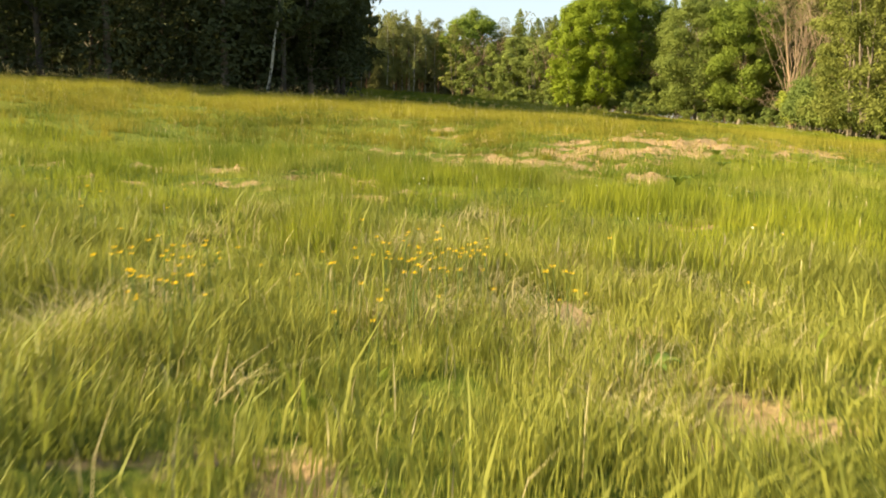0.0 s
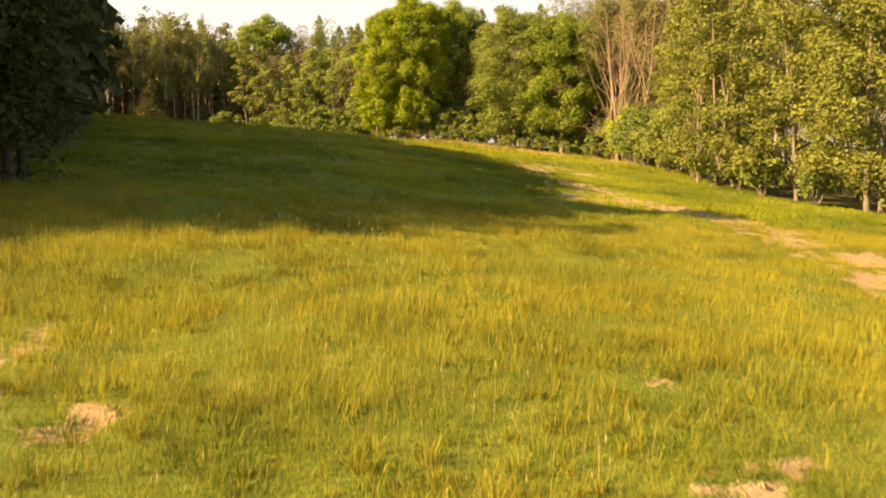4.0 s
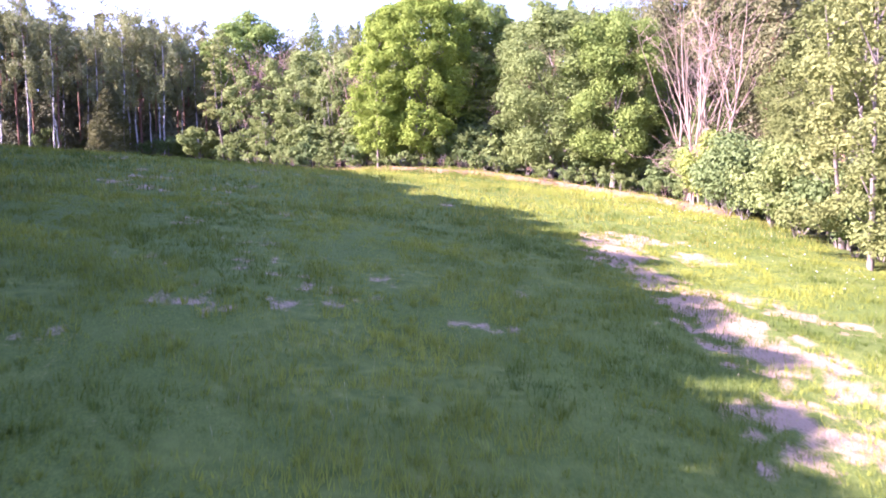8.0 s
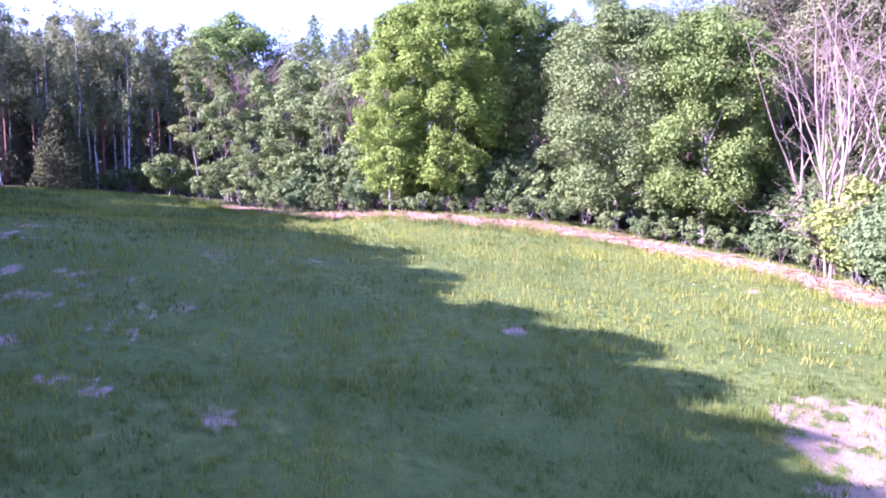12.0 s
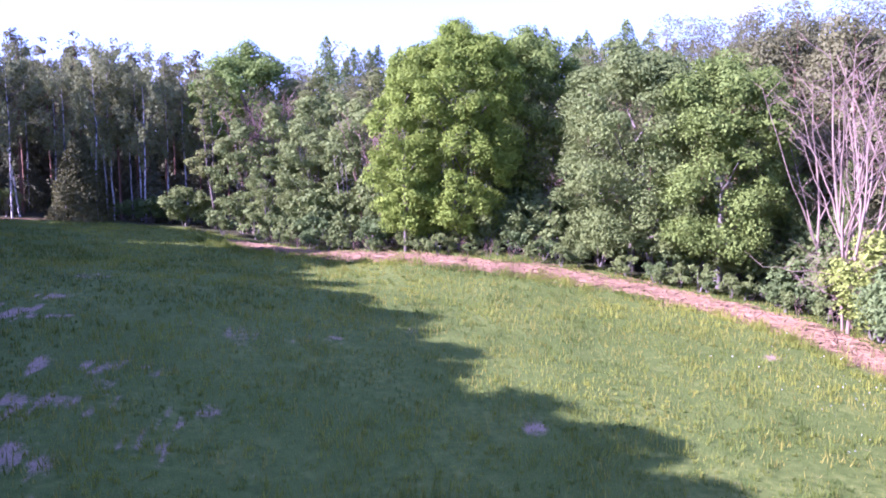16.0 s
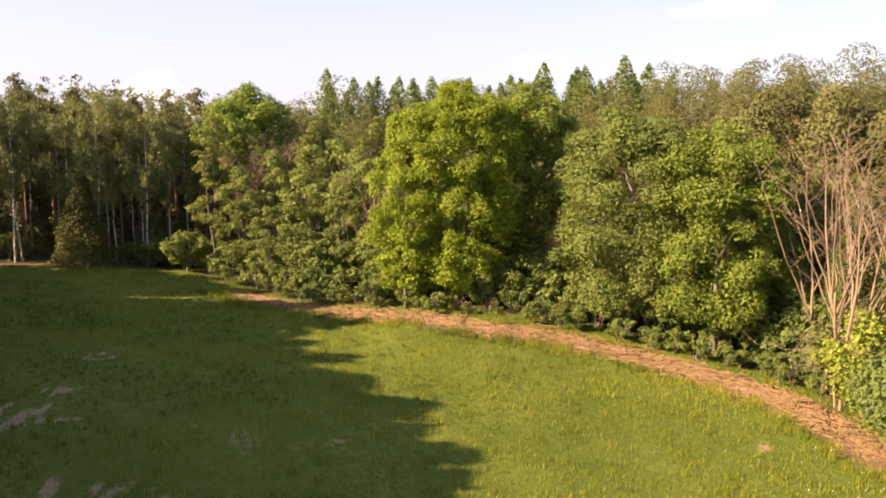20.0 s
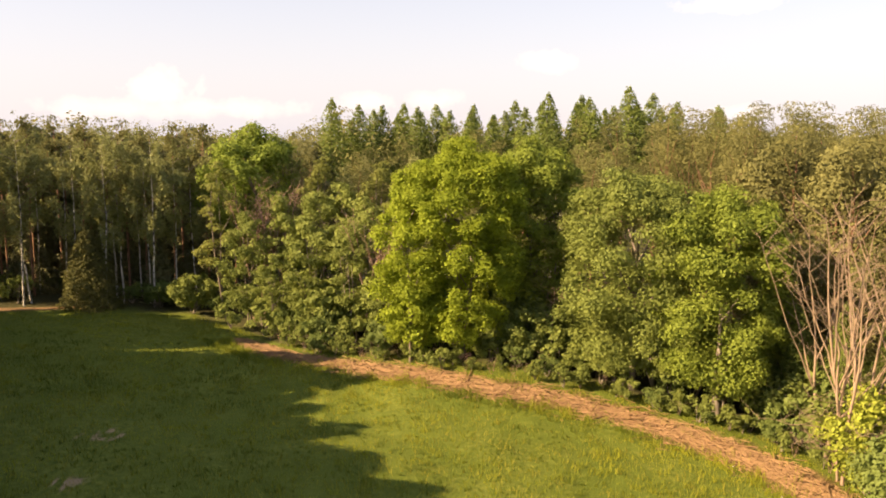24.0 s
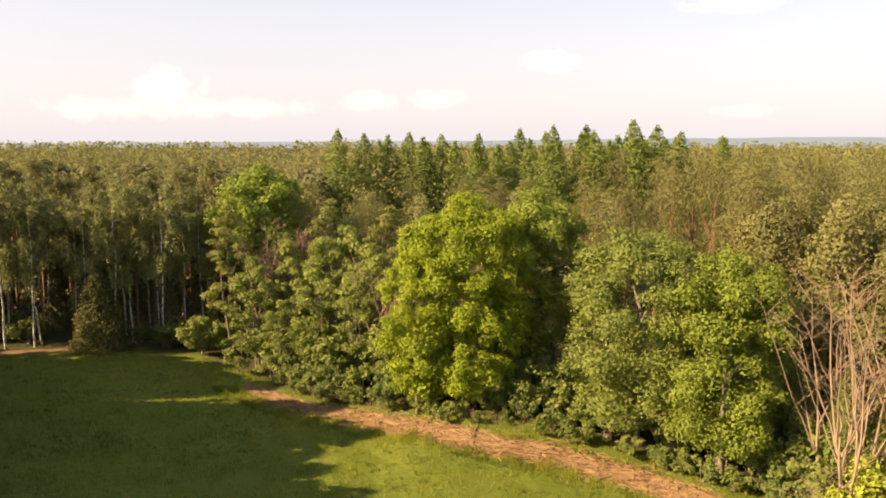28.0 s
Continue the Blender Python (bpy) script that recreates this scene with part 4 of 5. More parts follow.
# the birch and pine stand at the far left
birch = [Stock(lambda s=s: build_birch(s, 15.5, 2.3, 3400, (0, 0), None, 0.215)) for s in (61, 62, 63)]
leaning = Stock(lambda: build_birch(64, 13.5, 1.5, 1500, (-0.10, 0.0)))
leaning.put(-15.2, 120.4, 1.0, 0, "white birch that leans over the meadow", "birch tree")
spruce_small = Stock(lambda: build_spruce(65, 7.4, 2.5, 12000, 0.1, OLIVE, 0.24))
spruce_small.put(-9.8, 118.4, 1.22, 0, "small dark bushy spruce at the meadow's corner", "spruce tree", tall=0.84)
for x, y in ((-4.6, 117.5), (-5.2, 119.2), (-2.9, 119.6), (-7.6, 119.0), (-8.6, 117.2), (-11.5, 118.5), (-15.5, 117.0), (-17.5, 115.8), (-20.5, 117.0), (-1.2, 120.5), (-13.0, 121.5), (-18.5, 120.5), (-6.5, 122.5),
             (-10, 123), (-22.5, 120), (-25, 117), (-5.6, 124.5), (-15.8, 123.2), (-8.6, 121.6), (-28, 120)):
    birch[R.randrange(3)].put(x, y + 2.2, R.uniform(0.88, 1.03), R.uniform(0, 360), "slim white-stemmed birch with hanging foliage", "birch tree", "birches of the corner stand")
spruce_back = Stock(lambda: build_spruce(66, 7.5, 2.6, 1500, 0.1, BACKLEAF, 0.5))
pine = [Stock(lambda s=s: build_pine(s, 17.5, 1300)) for s in (71, 72, 73, 74)]
full_pine = [Stock(lambda s=s: build_broad(s, 17.8, 2.7, 5.5, 36, 3800, 0.23, PINE, PINEBARK, "pine_tree", 0.13, 1, 0.6, 0.40, 0.25, (0, 0), False, 0.34, loose=0.4)) for s in (75, 76, 77)]
full_birch = [Stock(lambda s=s: build_broad(s, 15.8, 2.4, 4.5, 34, 2700, 0.21, BIRCH, BIRCHBARK, "birch_tree", 0.11, 1, 1.15, 0.40, 0.3, loose=0.4)) for s in (78, 79)]


def stand(x0, x1, y0, y1, gap, choose, keep, rng):
    """Trees on a jittered grid within a stretch of the plan."""
    y = y0
    while y < y1:
        x = x0
        while x < x1:
            px, py = x + rng.uniform(-0.4, 0.4) * gap, y + rng.uniform(-0.4, 0.4) * gap
            if keep(px, py):
                choose(px, py)
            x += gap
        y += gap


def pine_here(x, y):
    pine[R.randrange(4)].put(x, y, R.uniform(0.85, 1.0), R.uniform(0, 360), "tall forest pine with a bare reddish trunk", "pine tree", "pines of the wood")


stand(-34, 3, 121, 144, 3.7, pine_here, lambda x, y: float(signed_edge(x, y)) > 5 and math.hypot(x - 4.6, y - 124) > 4 and not (x > -4.5 and y < 130), R)

for k in range(34):
    spruce_back.put(-37 + 2.5 * (k % 17) + R.uniform(-1, 1), 135 + 7 * (k // 17) + R.uniform(-3, 3), R.uniform(0.9, 1.35), R.uniform(0, 360), "dark young spruce among the pines", "spruce tree", "young spruces in the wood")

for k in range(15):
    spruce_back.put(-33 + 2.2 * k + R.uniform(-0.8, 0.8), 124.5 + R.uniform(-2.5, 3.5), R.uniform(0.5, 0.85), R.uniform(0, 360), "dark young spruce among the pines", "spruce tree", "young spruces in the wood")

# the mixed wood behind the great trees
spruce = [Stock(lambda s=s: build_spruce(s, 20.8, 3.9, 4600, 7.0, SPRUCE, 0.40)) for s in (81, 82)]
for x, y, s in ((13.8, 145, 1.03), (20.5, 147, 0.98), (27.5, 146, 1.0), (33, 148, 1.02), (38.5, 134, 1.0), (43, 132, 0.98), (47.4, 131, 1.05), (52, 134, 1.03), (57.5, 138, 1.0), (24, 151, 1.0), (46, 142, 1.03),
                (36, 143, 0.98), (30.5, 139, 0.96), (62, 136, 0.97), (18, 152, 1.0), (16.5, 148, 0.9), (29.5, 150, 0.93), (35.5, 147, 0.95), (40.5, 138, 0.94), (45, 135.5, 0.93), (49.5, 133, 0.97), (54.5, 136.5, 0.96), (42, 146, 0.98), (51, 143, 0.98), (22.5, 146, 0.92), (65, 140, 0.97), (14.8, 151, 0.95), (26, 148.5, 0.95), (31.5, 143, 0.9), (39.5, 150, 1.0), (48.5, 148, 1.0), (59.5, 143, 0.97), (55, 147, 1.0), (33.8, 141, 0.95), (37.4, 139, 0.93), (28.8, 144, 0.96), (24.8, 145, 0.97), (19.2, 146, 0.95), (44.2, 139, 0.97), (47.0, 137, 0.94), (53.2, 139, 0.95)):
    spruce[R.randrange(2)].put(x, y, s * (1.07 if x > 36 else 1.0), R.uniform(0, 360), "tall pointed spruce that stands above the wood", "spruce tree", "spruces on the skyline")


def mixed_here(x, y):
    k = R.random()
    turn = R.uniform(0, 360)
    if x > 40 and k < 0.75 or k < 0.42:
        full_pine[R.randrange(3)].put(x, y, R.uniform(0.82, 0.95) * (1.2 if x > 40 else 1.0), turn, "forest pine with brownish-green needles", "pine tree", "pines of the wood")
    elif k < 0.86:
        full_birch[R.randrange(2)].put(x, y, R.uniform(0.84, 0.98), turn, "birch with pale green foliage within the wood", "birch tree", "birches of the wood")
    else:
        tall_feather.put(x, y, R.uniform(1.0, 1.15), turn, "thin ash within the wood", "tree", "thin trees at the wood's edge")


stand(9, 72, 100, 138, 5.5, mixed_here, lambda x, y: float(signed_edge(x, y)) > 5.5 and y > 118 - 0.62 * (x - 8) and math.hypot(x - 21, y - 99) > 4.5 and math.hypot(x - 5.8, y - 119) > 4, R)

# alders along the meadow
alder = [Stock(lambda s=s: build_broad(s, 14.5, 3.4, 0.5, 80, 19000, 0.13, ALDER, BARK, "alder_tree", 0.12, 2, 0.38, 0.26, 0.25, slim=0.6, clumps=6)) for s in (91, 92, 93)]
for x, y, s, k in ((27.4, 51.2, 1.0, 0), (29.0, 55.8, 1.0, 1), (31.6, 60.2, 0.98, 2), (28.6, 46.0, 1.02, 2), (28.0, 41.0, 1.0, 1), (28.6, 36.0, 1.0, 0), (33.6, 65.0, 0.9, 0), (33.0, 40.5, 1.1, 2), (33.5, 47.5, 1.1, 1), (37.0, 59.5, 1.1, 1), (37.5, 72.0, 0.8, 1), (29.5, 30.5, 1.0, 2)):
    alder[k].put(x, y, s, R.uniform(0, 360), "leafy alder with layered sprays over several grey stems", "alder tree", "alders along the meadow")
yellow_bush = Stock(lambda: build_shrub(38, 5.0, 2.4, 5200, YELLOW, leaf_size=0.16, lobes=28))
yellow_bush.put(35.5, 77.2, 1.12, 40, "tall yellow-green bush beside the dead trees", "bush")
big_bush = [Stock(lambda s=s, m=m: build_shrub(s, 5.2, 3.2, 3000, m, leaf_size=0.2, lobes=30)) for s, m in ((35, SHRUB), (36, SHRUBDARK))]
for x, y, s, k in ((27.4, 33.5, 0.9, 0), (27.0, 43.0, 0.7, 3), (27.3, 47.2, 0.8, 2), (27.8, 50.0, 0.7, 0), (29.0, 53.6, 0.9, 3), (27.5, 36.2, 0.8, 2), (32.9, 71.4, 1.5, 3), (34.5, 74.5, 1.5, 3), (35.2, 76.6, 1.35, 1), (36.4, 75.2, 1.3, 1), (35.4, 73.0, 2.2, 3), (35.8, 83.6, 1.3, 3), (34.9, 85.4, 1.2, 0), (33.0, 70.0, 1.0, 3), (32.4, 66.5, 1.0, 0), (30.2, 58.0, 0.9, 3), (28.2, 48.4, 0.8, 0), (28.0, 44.0, 0.7, 2), (27.6, 38.4, 0.8, 3), (31.0, 62.8, 1.0, 2), (33.8, 71.6, 2.0, 3), (35.6, 69.0, 2.0, 0), (33.4, 67.6, 1.8, 2), (32.6, 64.4, 1.9, 0), (31.4, 60.4, 1.6, 3), (30.4, 56.6, 1.5, 0), (36.8, 74.0, 1.7, 0), (29.4, 53.0, 1.3, 2)):
    (big_bush[k // 3].put(x, y, s / 2, R.uniform(0, 360), "tall dense green bush beside the meadow", "bush", "bushes under the alders") if s >= 1.5 else bush[k].put(x, y, s, R.uniform(0, 360), ("yellow-green bush beside the dead trees" if k == 1 else "dense dark green bush under the alders"), "bush", "bushes under the alders"))


for x, y, s in ((33.0, 54.0, 1.0), (38.5, 66.5, 1.0), (33.0, 33.0, 1.0), (38.5, 52.0, 1.05), (39.0, 44.0, 1.05), (43.0, 73.0, 0.95)):
    full_birch[R.randrange(2)].put(x, y, s, R.uniform(0, 360), "leafy birch behind the alders", "birch tree", "trees behind the alders")


def right_here(x, y):
    (full_pine[R.randrange(3)] if R.random() < 0.6 else full_birch[R.randrange(2)]).put(x, y, R.uniform(1.02, 1.15), R.uniform(0, 360), "tree of the mixed wood behind the alders", "tree", "trees behind the alders")


stand(40, 60, 30, 72, 8.0, right_here, lambda x, y: float(signed_edge(x, y)) > 10, R)
stand(41, 74, 73, 100, 6.2, right_here, lambda x, y: float(signed_edge(x, y)) > 5, R)

for x, y, s in ((44.5, 103.5, 1.14), (47.5, 101.5, 1.22), (50.5, 101.0, 1.16), (53.5, 106.0, 1.24), (49.0, 108.0, 1.23), (56.5, 103.5, 1.22), (45.5, 97.5, 1.1), (42.5, 108.5, 1.18)):
    full_pine[R.randrange(3)].put(x, y, s, R.uniform(0, 360), "tall brownish pine behind the dead trees", "pine tree", "pines of the wood", tall=0.95)

# closely grown pines fill the wood behind the dead trees
close_pine = Stock(lambda: build_broad(110, 17.0, 2.9, 1.6, 60, 9000, 0.23, PINE, PINEBARK, "pine_tree", 0.13, 1, 0.8, 0.40, 0.25, loose=0.4))
CLOSE = random.Random(37)
for k in range(26):
    close_pine.put(40.2 + 2.9 * (k % 5) + 1.1 * (k // 5 % 2) + CLOSE.uniform(-0.8, 0.8), 79.5 + 3.6 * (k // 5) + CLOSE.uniform(-1.0, 1.0), CLOSE.uniform(0.9, 1.04), CLOSE.uniform(0, 360), "brownish-green pine branched to the ground behind the dead trees", "pine tree", "pines of the wood")
for x, y, q in ((35.0, 86.0, 0.30), (36.6, 84.6, 0.36), (37.6, 82.2, 0.42), (38.6, 80.0, 0.40)):
    spruce[0].put(x, y, q, CLOSE.uniform(0, 360), "small dark green spruce behind the brushwood", "spruce tree", "small spruces at the wood's edge")

# the dark wood on the left-hand bank, with shade put into its colours
low_spruce = [Stock(lambda s=s: build_spruce(s, 9.5, 2.9, 6000, 0.2, SHADELEAF, 0.24)) for s in (101, 102)]
low_pine = Stock(lambda: build_pine(103, 10.5, 2400, 0.05, SHADELEAF, 2.5, SHADEBARK))
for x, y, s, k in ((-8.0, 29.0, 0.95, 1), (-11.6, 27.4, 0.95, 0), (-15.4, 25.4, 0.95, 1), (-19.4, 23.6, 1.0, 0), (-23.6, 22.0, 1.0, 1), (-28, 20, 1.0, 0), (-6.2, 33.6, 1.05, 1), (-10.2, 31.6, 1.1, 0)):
    low_spruce[k].put(x, y, s, R.uniform(0, 360), "dense spruce at the edge of the dark wood, shade coloured in", "spruce tree", "trees of the dark wood")
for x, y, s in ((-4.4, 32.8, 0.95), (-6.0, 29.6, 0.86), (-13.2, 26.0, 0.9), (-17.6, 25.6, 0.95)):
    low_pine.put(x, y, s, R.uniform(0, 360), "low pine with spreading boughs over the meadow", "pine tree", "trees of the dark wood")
high_pine = Stock(lambda: build_pine(104, 11.5, 3600, 0.2, SHADELEAF, 2.6, SHADEBARK))
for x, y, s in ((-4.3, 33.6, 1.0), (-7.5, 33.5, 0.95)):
    high_pine.put(x, y, s, R.uniform(0, 360), "pine whose high boughs reach over the meadow, shade coloured in", "pine tree", "trees of the dark wood")
for x, y, l in ((-6.4, 28.6, 10),):
    birch[R.randrange(3)].put(x, y, 0.55, 80, "thin birch stem before the dark wood", "birch tree", "birches of the dark wood", 0, l)


# coarse trees, mostly out of view, that cast the wood's shadow
dense = [Stock(lambda s=s: build_broad(s, 14.0, 3.4, 0.6, 60, 700, 1.08, SHADELEAF, BARK, "oak_tree", 0.2, 1, 0.9, 0.32, 0.15)) for s in (105, 106)]


dense_near = [Stock(lambda s=s: build_broad(s, 14.0, 3.4, 0.6, 70, 8500, 0.19, SHADELEAF, BARK, "oak_tree", 0.16, 1, 0.8, 0.30, 0.15, clumps=6)) for s in (107, 108)]


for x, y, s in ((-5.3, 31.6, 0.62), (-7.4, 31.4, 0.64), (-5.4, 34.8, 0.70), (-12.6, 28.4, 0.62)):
    dense_near[R.randrange(2)].put(x, y, s, R.uniform(0, 360), "dense tree at the corner of the bank, shade coloured in", "tree", "trees of the dark wood")


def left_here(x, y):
    # heights step along y to set where the shadow on the meadow ends
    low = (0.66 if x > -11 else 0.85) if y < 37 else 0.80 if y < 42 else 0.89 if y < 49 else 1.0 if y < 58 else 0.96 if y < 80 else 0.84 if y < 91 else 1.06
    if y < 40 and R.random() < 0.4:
        low_spruce[R.randrange(2)].put(x, y, 1.3 * low * R.uniform(0.9, 1.05), R.uniform(0, 360), "spruce of the wood on the bank, shade coloured in", "spruce tree", "trees of the dark wood")
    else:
        (dense_near if y < 40 else dense)[R.randrange(2)].put(x, y, low * R.uniform(0.9, 1.06), R.uniform(0, 360), "dense tree of the wood on the bank, shade coloured in", "tree", "trees of the dark wood")


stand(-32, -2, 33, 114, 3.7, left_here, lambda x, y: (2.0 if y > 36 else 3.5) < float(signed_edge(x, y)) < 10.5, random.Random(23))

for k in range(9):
    dense[k % 2].put(-8.6 + 0.12 * (k % 3) - 0.10 * k, 38.0 + 3.0 * k, 0.82 if k == 0 else 0.90 if k < 4 else 1.0, 47.0 * k, "dense tree of the wood on the bank, shade coloured in", "tree", "trees of the dark wood")

# a closer unseen row, added to close sunlit gaps in the bank's shadow
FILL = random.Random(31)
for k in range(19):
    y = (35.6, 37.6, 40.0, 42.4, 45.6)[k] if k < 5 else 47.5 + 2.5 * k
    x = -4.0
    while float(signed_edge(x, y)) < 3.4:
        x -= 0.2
    dense[k % 2].put(x + FILL.uniform(-0.4, 0.4), y, (0.80 if y < 41 else 0.86 if y < 50 else 0.95 if y < 80 else 0.86 if y < 90 else 0.9) * FILL.uniform(0.96, 1.03), 71.0 * k, "dense tree of the wood on the bank, shade coloured in", "tree", "trees of the dark wood")

# unseen trees, added beyond the corner stand to keep it in the shade
stand(-58, -37, 116, 146, 6.0, lambda x, y: dense[R.randrange(2)].put(x, y, R.uniform(0.86, 1.0), R.uniform(0, 360), "added dense dark tree beyond the corner stand", "tree", "trees of the dark wood"), lambda x, y: float(signed_edge(x, y)) > 8, R)

# low growth close behind the brushwood
for (ax, ay), (bx, by) in zip(LITTER_LINE[:-1], LITTER_LINE[1:-1]):
    n = int(math.hypot(bx - ax, by - ay) / 0.8)
    for k in range(n):
        u = (k + R.random()) / n
        ln = math.hypot(bx - ax, by - ay)
        off = R.uniform(1.5, 3.4) + (0.8 if bx > 20 else 0.0)
        x, y = ax + (bx - ax) * u - (by - ay) / ln * off, ay + (by - ay) * u + (bx - ax) / ln * off
        if R.random() < 0.2:
            dry.put(x, y, R.uniform(0.5, 0.9), R.uniform(0, 360), "leafless reddish-brown dry bush by the brushwood", "bush", "dry bushes")
        else:
            bush[(0, 3, 2)[R.randrange(3)]].put(x, y, R.uniform(0.35, 0.72), R.uniform(0, 360), "low green bush close behind the brushwood", "bush", "undergrowth")

for (ax, ay), (bx, by) in zip(LITTER_LINE[:-2], LITTER_LINE[1:-1]):
    ln = math.hypot(bx - ax, by - ay)
    for k in range(4):
        u, off = (k + R.random()) / 4, 6.5 + 2.6 * (k % 2) + R.uniform(-0.8, 0.8)
        bush[3 if k % 2 else 0].put(ax + (bx - ax) * u - (by - ay) / ln * off, ay + (by - ay) * u + (bx - ax) / ln * off, R.uniform(1.3, 2.1), R.uniform(0, 360), "tall dark thicket under the trees", "bush", "undergrowth")

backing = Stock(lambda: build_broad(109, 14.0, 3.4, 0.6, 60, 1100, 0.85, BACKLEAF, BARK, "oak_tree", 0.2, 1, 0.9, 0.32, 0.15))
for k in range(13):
    backing.put(-30 + 3.4 * k + 1.2 * (k % 3), 143.5 + 1.3 * (k % 4), 1.15, 67.0 * k, "added dense dark tree beyond the corner stand", "tree", "trees of the dark wood")
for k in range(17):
    backing.put(-72 + 4.6 * k + R.uniform(-1.5, 1.5), 149 + R.uniform(-2.5, 2.5), R.uniform(0.95, 1.12), R.uniform(0, 360), "added dense dark tree beyond the corner stand", "tree", "trees of the dark wood")

# the woods behind the bank and beside the start of the meadow
stand(-50, -9, 26, 112, 9.0, lambda x, y: dense[R.randrange(2)].put(x, y, R.uniform(1.0, 1.2), R.uniform(0, 360), "dense tree deep in the wood on the bank, shade coloured in", "tree", "trees of the dark wood"), lambda x, y: float(signed_edge(x, y)) > 12.5, R)
stand(31, 60, -14, 29, 7.4, lambda x, y: full_birch[R.randrange(2)].put(x, y, R.uniform(0.85, 1.0), R.uniform(0, 360), "leafy birch beside the meadow", "birch tree", "trees behind the alders"), lambda x, y: float(signed_edge(x, y)) > 3.0, R)

for x, y, s, k in ((28.0, 89.6, 0.6, 0), (29.3, 88.4, 0.55, 3), (30.4, 87.2, 0.6, 2), (31.4, 85.9, 0.42, 3), (33.0, 84.6, 0.5, 0), (34.2, 83.4, 0.6, 3), (35.2, 86.2, 0.9, 3), (31.0, 89.4, 0.9, 3)):
    bush[k].put(x, y, s, 51.0 * x, "low green bush under the oaks", "bush", "undergrowth")

# undergrowth that fills the foot of the wood
edge_line = MEADOW[9:23]
for (ax, ay), (bx, by) in zip(edge_line, edge_line[1:]):
    n = max(1, int(math.hypot(bx - ax, by - ay) / 2.0))
    for k in range(n):
        u = (k + R.random()) / n
        nx, ny = (by - ay), -(bx - ax)
        ln = math.hypot(nx, ny)
        off = -R.uniform(1.5, 4.5)
        x, y = ax + (bx - ax) * u + nx / ln * off, ay + (by - ay) * u + ny / ln * off
        if float(signed_edge(x, y)) > 0.8 and not (-16 < x < -4.5 and y > 112):
            bush[(0, 3, 2)[R.randrange(3)]].put(x, y, R.uniform(0.8, 1.25), R.uniform(0, 360), "leafy undergrowth at the foot of the wood", "bush", "undergrowth")
for k in range(34):
    x, y = -31 + 2.0 * (k % 17) + R.uniform(-0.8, 0.8), 119.0 + 5.5 * (k // 17) + R.uniform(0, 4)
    if abs(x + 9.8) > 2.6 and y > 119 and (x > -7.5 or y > 124.5):
        bush[3].put(x, y, R.uniform(0.55, 0.95), R.uniform(0, 360), "low dark undergrowth among the birches", "bush", "undergrowth")


# ---- far woods, one mass to the horizon ----
def far_woods():
    rng = np.random.default_rng(5)
    pieces = []
    base_v, base_f = [], []
    for ring, (r0, r1, gap, n) in enumerate(((0, 75, 5.0, 190), (75, 190, 8.0, 80), (190, 520, 17, 34))):
        xs = np.arange(-420, 520, gap)
        ys = np.arange(-10, 700, gap)
        gx, gy = np.meshgrid(xs, ys)
        gx, gy = gx.ravel() + rng.uniform(-0.4, 0.4, gx.size) * gap, gy.ravel() + rng.uniform(-0.4, 0.4, gx.size) * gap
        d = np.where(gy > 138, gy - 138, 0) + np.where((gy <= 138) & (gx > 78), gx - 78, 0) + np.where((gy <= 146) & (gx < -34), 0, 0)
        keep = (d > r0) & (d <= r1) & (np.abs((gx - 6)) < 0.95 * (gy - 45) + 30) & (gy > 60) & (gx > -0.62 * (gy - 45) - 20)
        for x, y in zip(gx[keep], gy[keep]):
            h = rng.uniform(15.5, 18.5) + (1.5 if x > 10 else 0)
            z = float(land(x, y))
            if rng.random() < 0.5:
                pos, nrm = spruce_sprays(rng, h * 1.03, 2.4, n, 4.0)
                pos = pos + np.array([[x, y, z]])
                v, f = kites(rng, pos, nrm, 0.40 if ring == 0 else 0.75 if ring == 1 else 1.5, 0.45)
            else:
                c = np.array([[x, y, z + h - 4.0]]) + rng.normal(0, 1, (9, 3)) * np.array([[1.2, 1.2, 2.6]])
                c[:, 2] = np.minimum(c[:, 2], z + h - 0.5)
                v, f = leaf_cloud(rng, c, np.full(9, 1.25), n, 0.40 if ring == 0 else 0.75 if ring == 1 else 1.5, 0.8, 0.6, 0.25, 0.7)
            pieces.append((v, f))
    v, f = joined(pieces)
    return tagged(new("far_woods", mesh_of("far_woods", v, f, FARLEAF)), "mixed pine and spruce wood that reaches to the horizon", "forest", kind="stuff")


FARLEAF = leafy("far wood foliage", (0.125, 0.14, 0.045), (0.285, 0.272, 0.095), 0.0, 0.10)
far_woods()


def ridge():
    """Wooded hills on the horizon, with the blue of haze put into their colour."""
    a = np.linspace(-0.75, 1.05, 90)
    rows = []
    for dist, lift in ((2200, 0.0), (2600, 1.0), (3300, 0.6)):
        z = 4 + lift * (17 + 12 * np.clip((a - 0.02) / 0.7, 0, 1) + 10 * (fbm(a * 5, a * 0, 61, 3) - 0.5) + 3.0 * (fbm(a * 60, a * 0, 63, 2) - 0.5))
        rows.append(np.stack([6 + dist * np.sin(a), 45 + dist * np.cos(a), z], -1))
    v = np.concatenate(rows)
    n = len(a)
    idx = np.arange(3 * n).reshape(3, n)
    f = np.stack([idx[:-1, :-1], idx[:-1, 1:], idx[1:, 1:], idx[1:, :-1]], -1).reshape(-1, 4)
    m = material("distant woods tinted blue-green for haze", (0.14, 0.19, 0.24), 0.12, 0.95, 0.02, 0)
    return tagged(new("backdrop", mesh_of("backdrop", v, f, m, True)), "wooded hills on the horizon, haze put into their blue-green", "hills", kind="structure")


ridge()


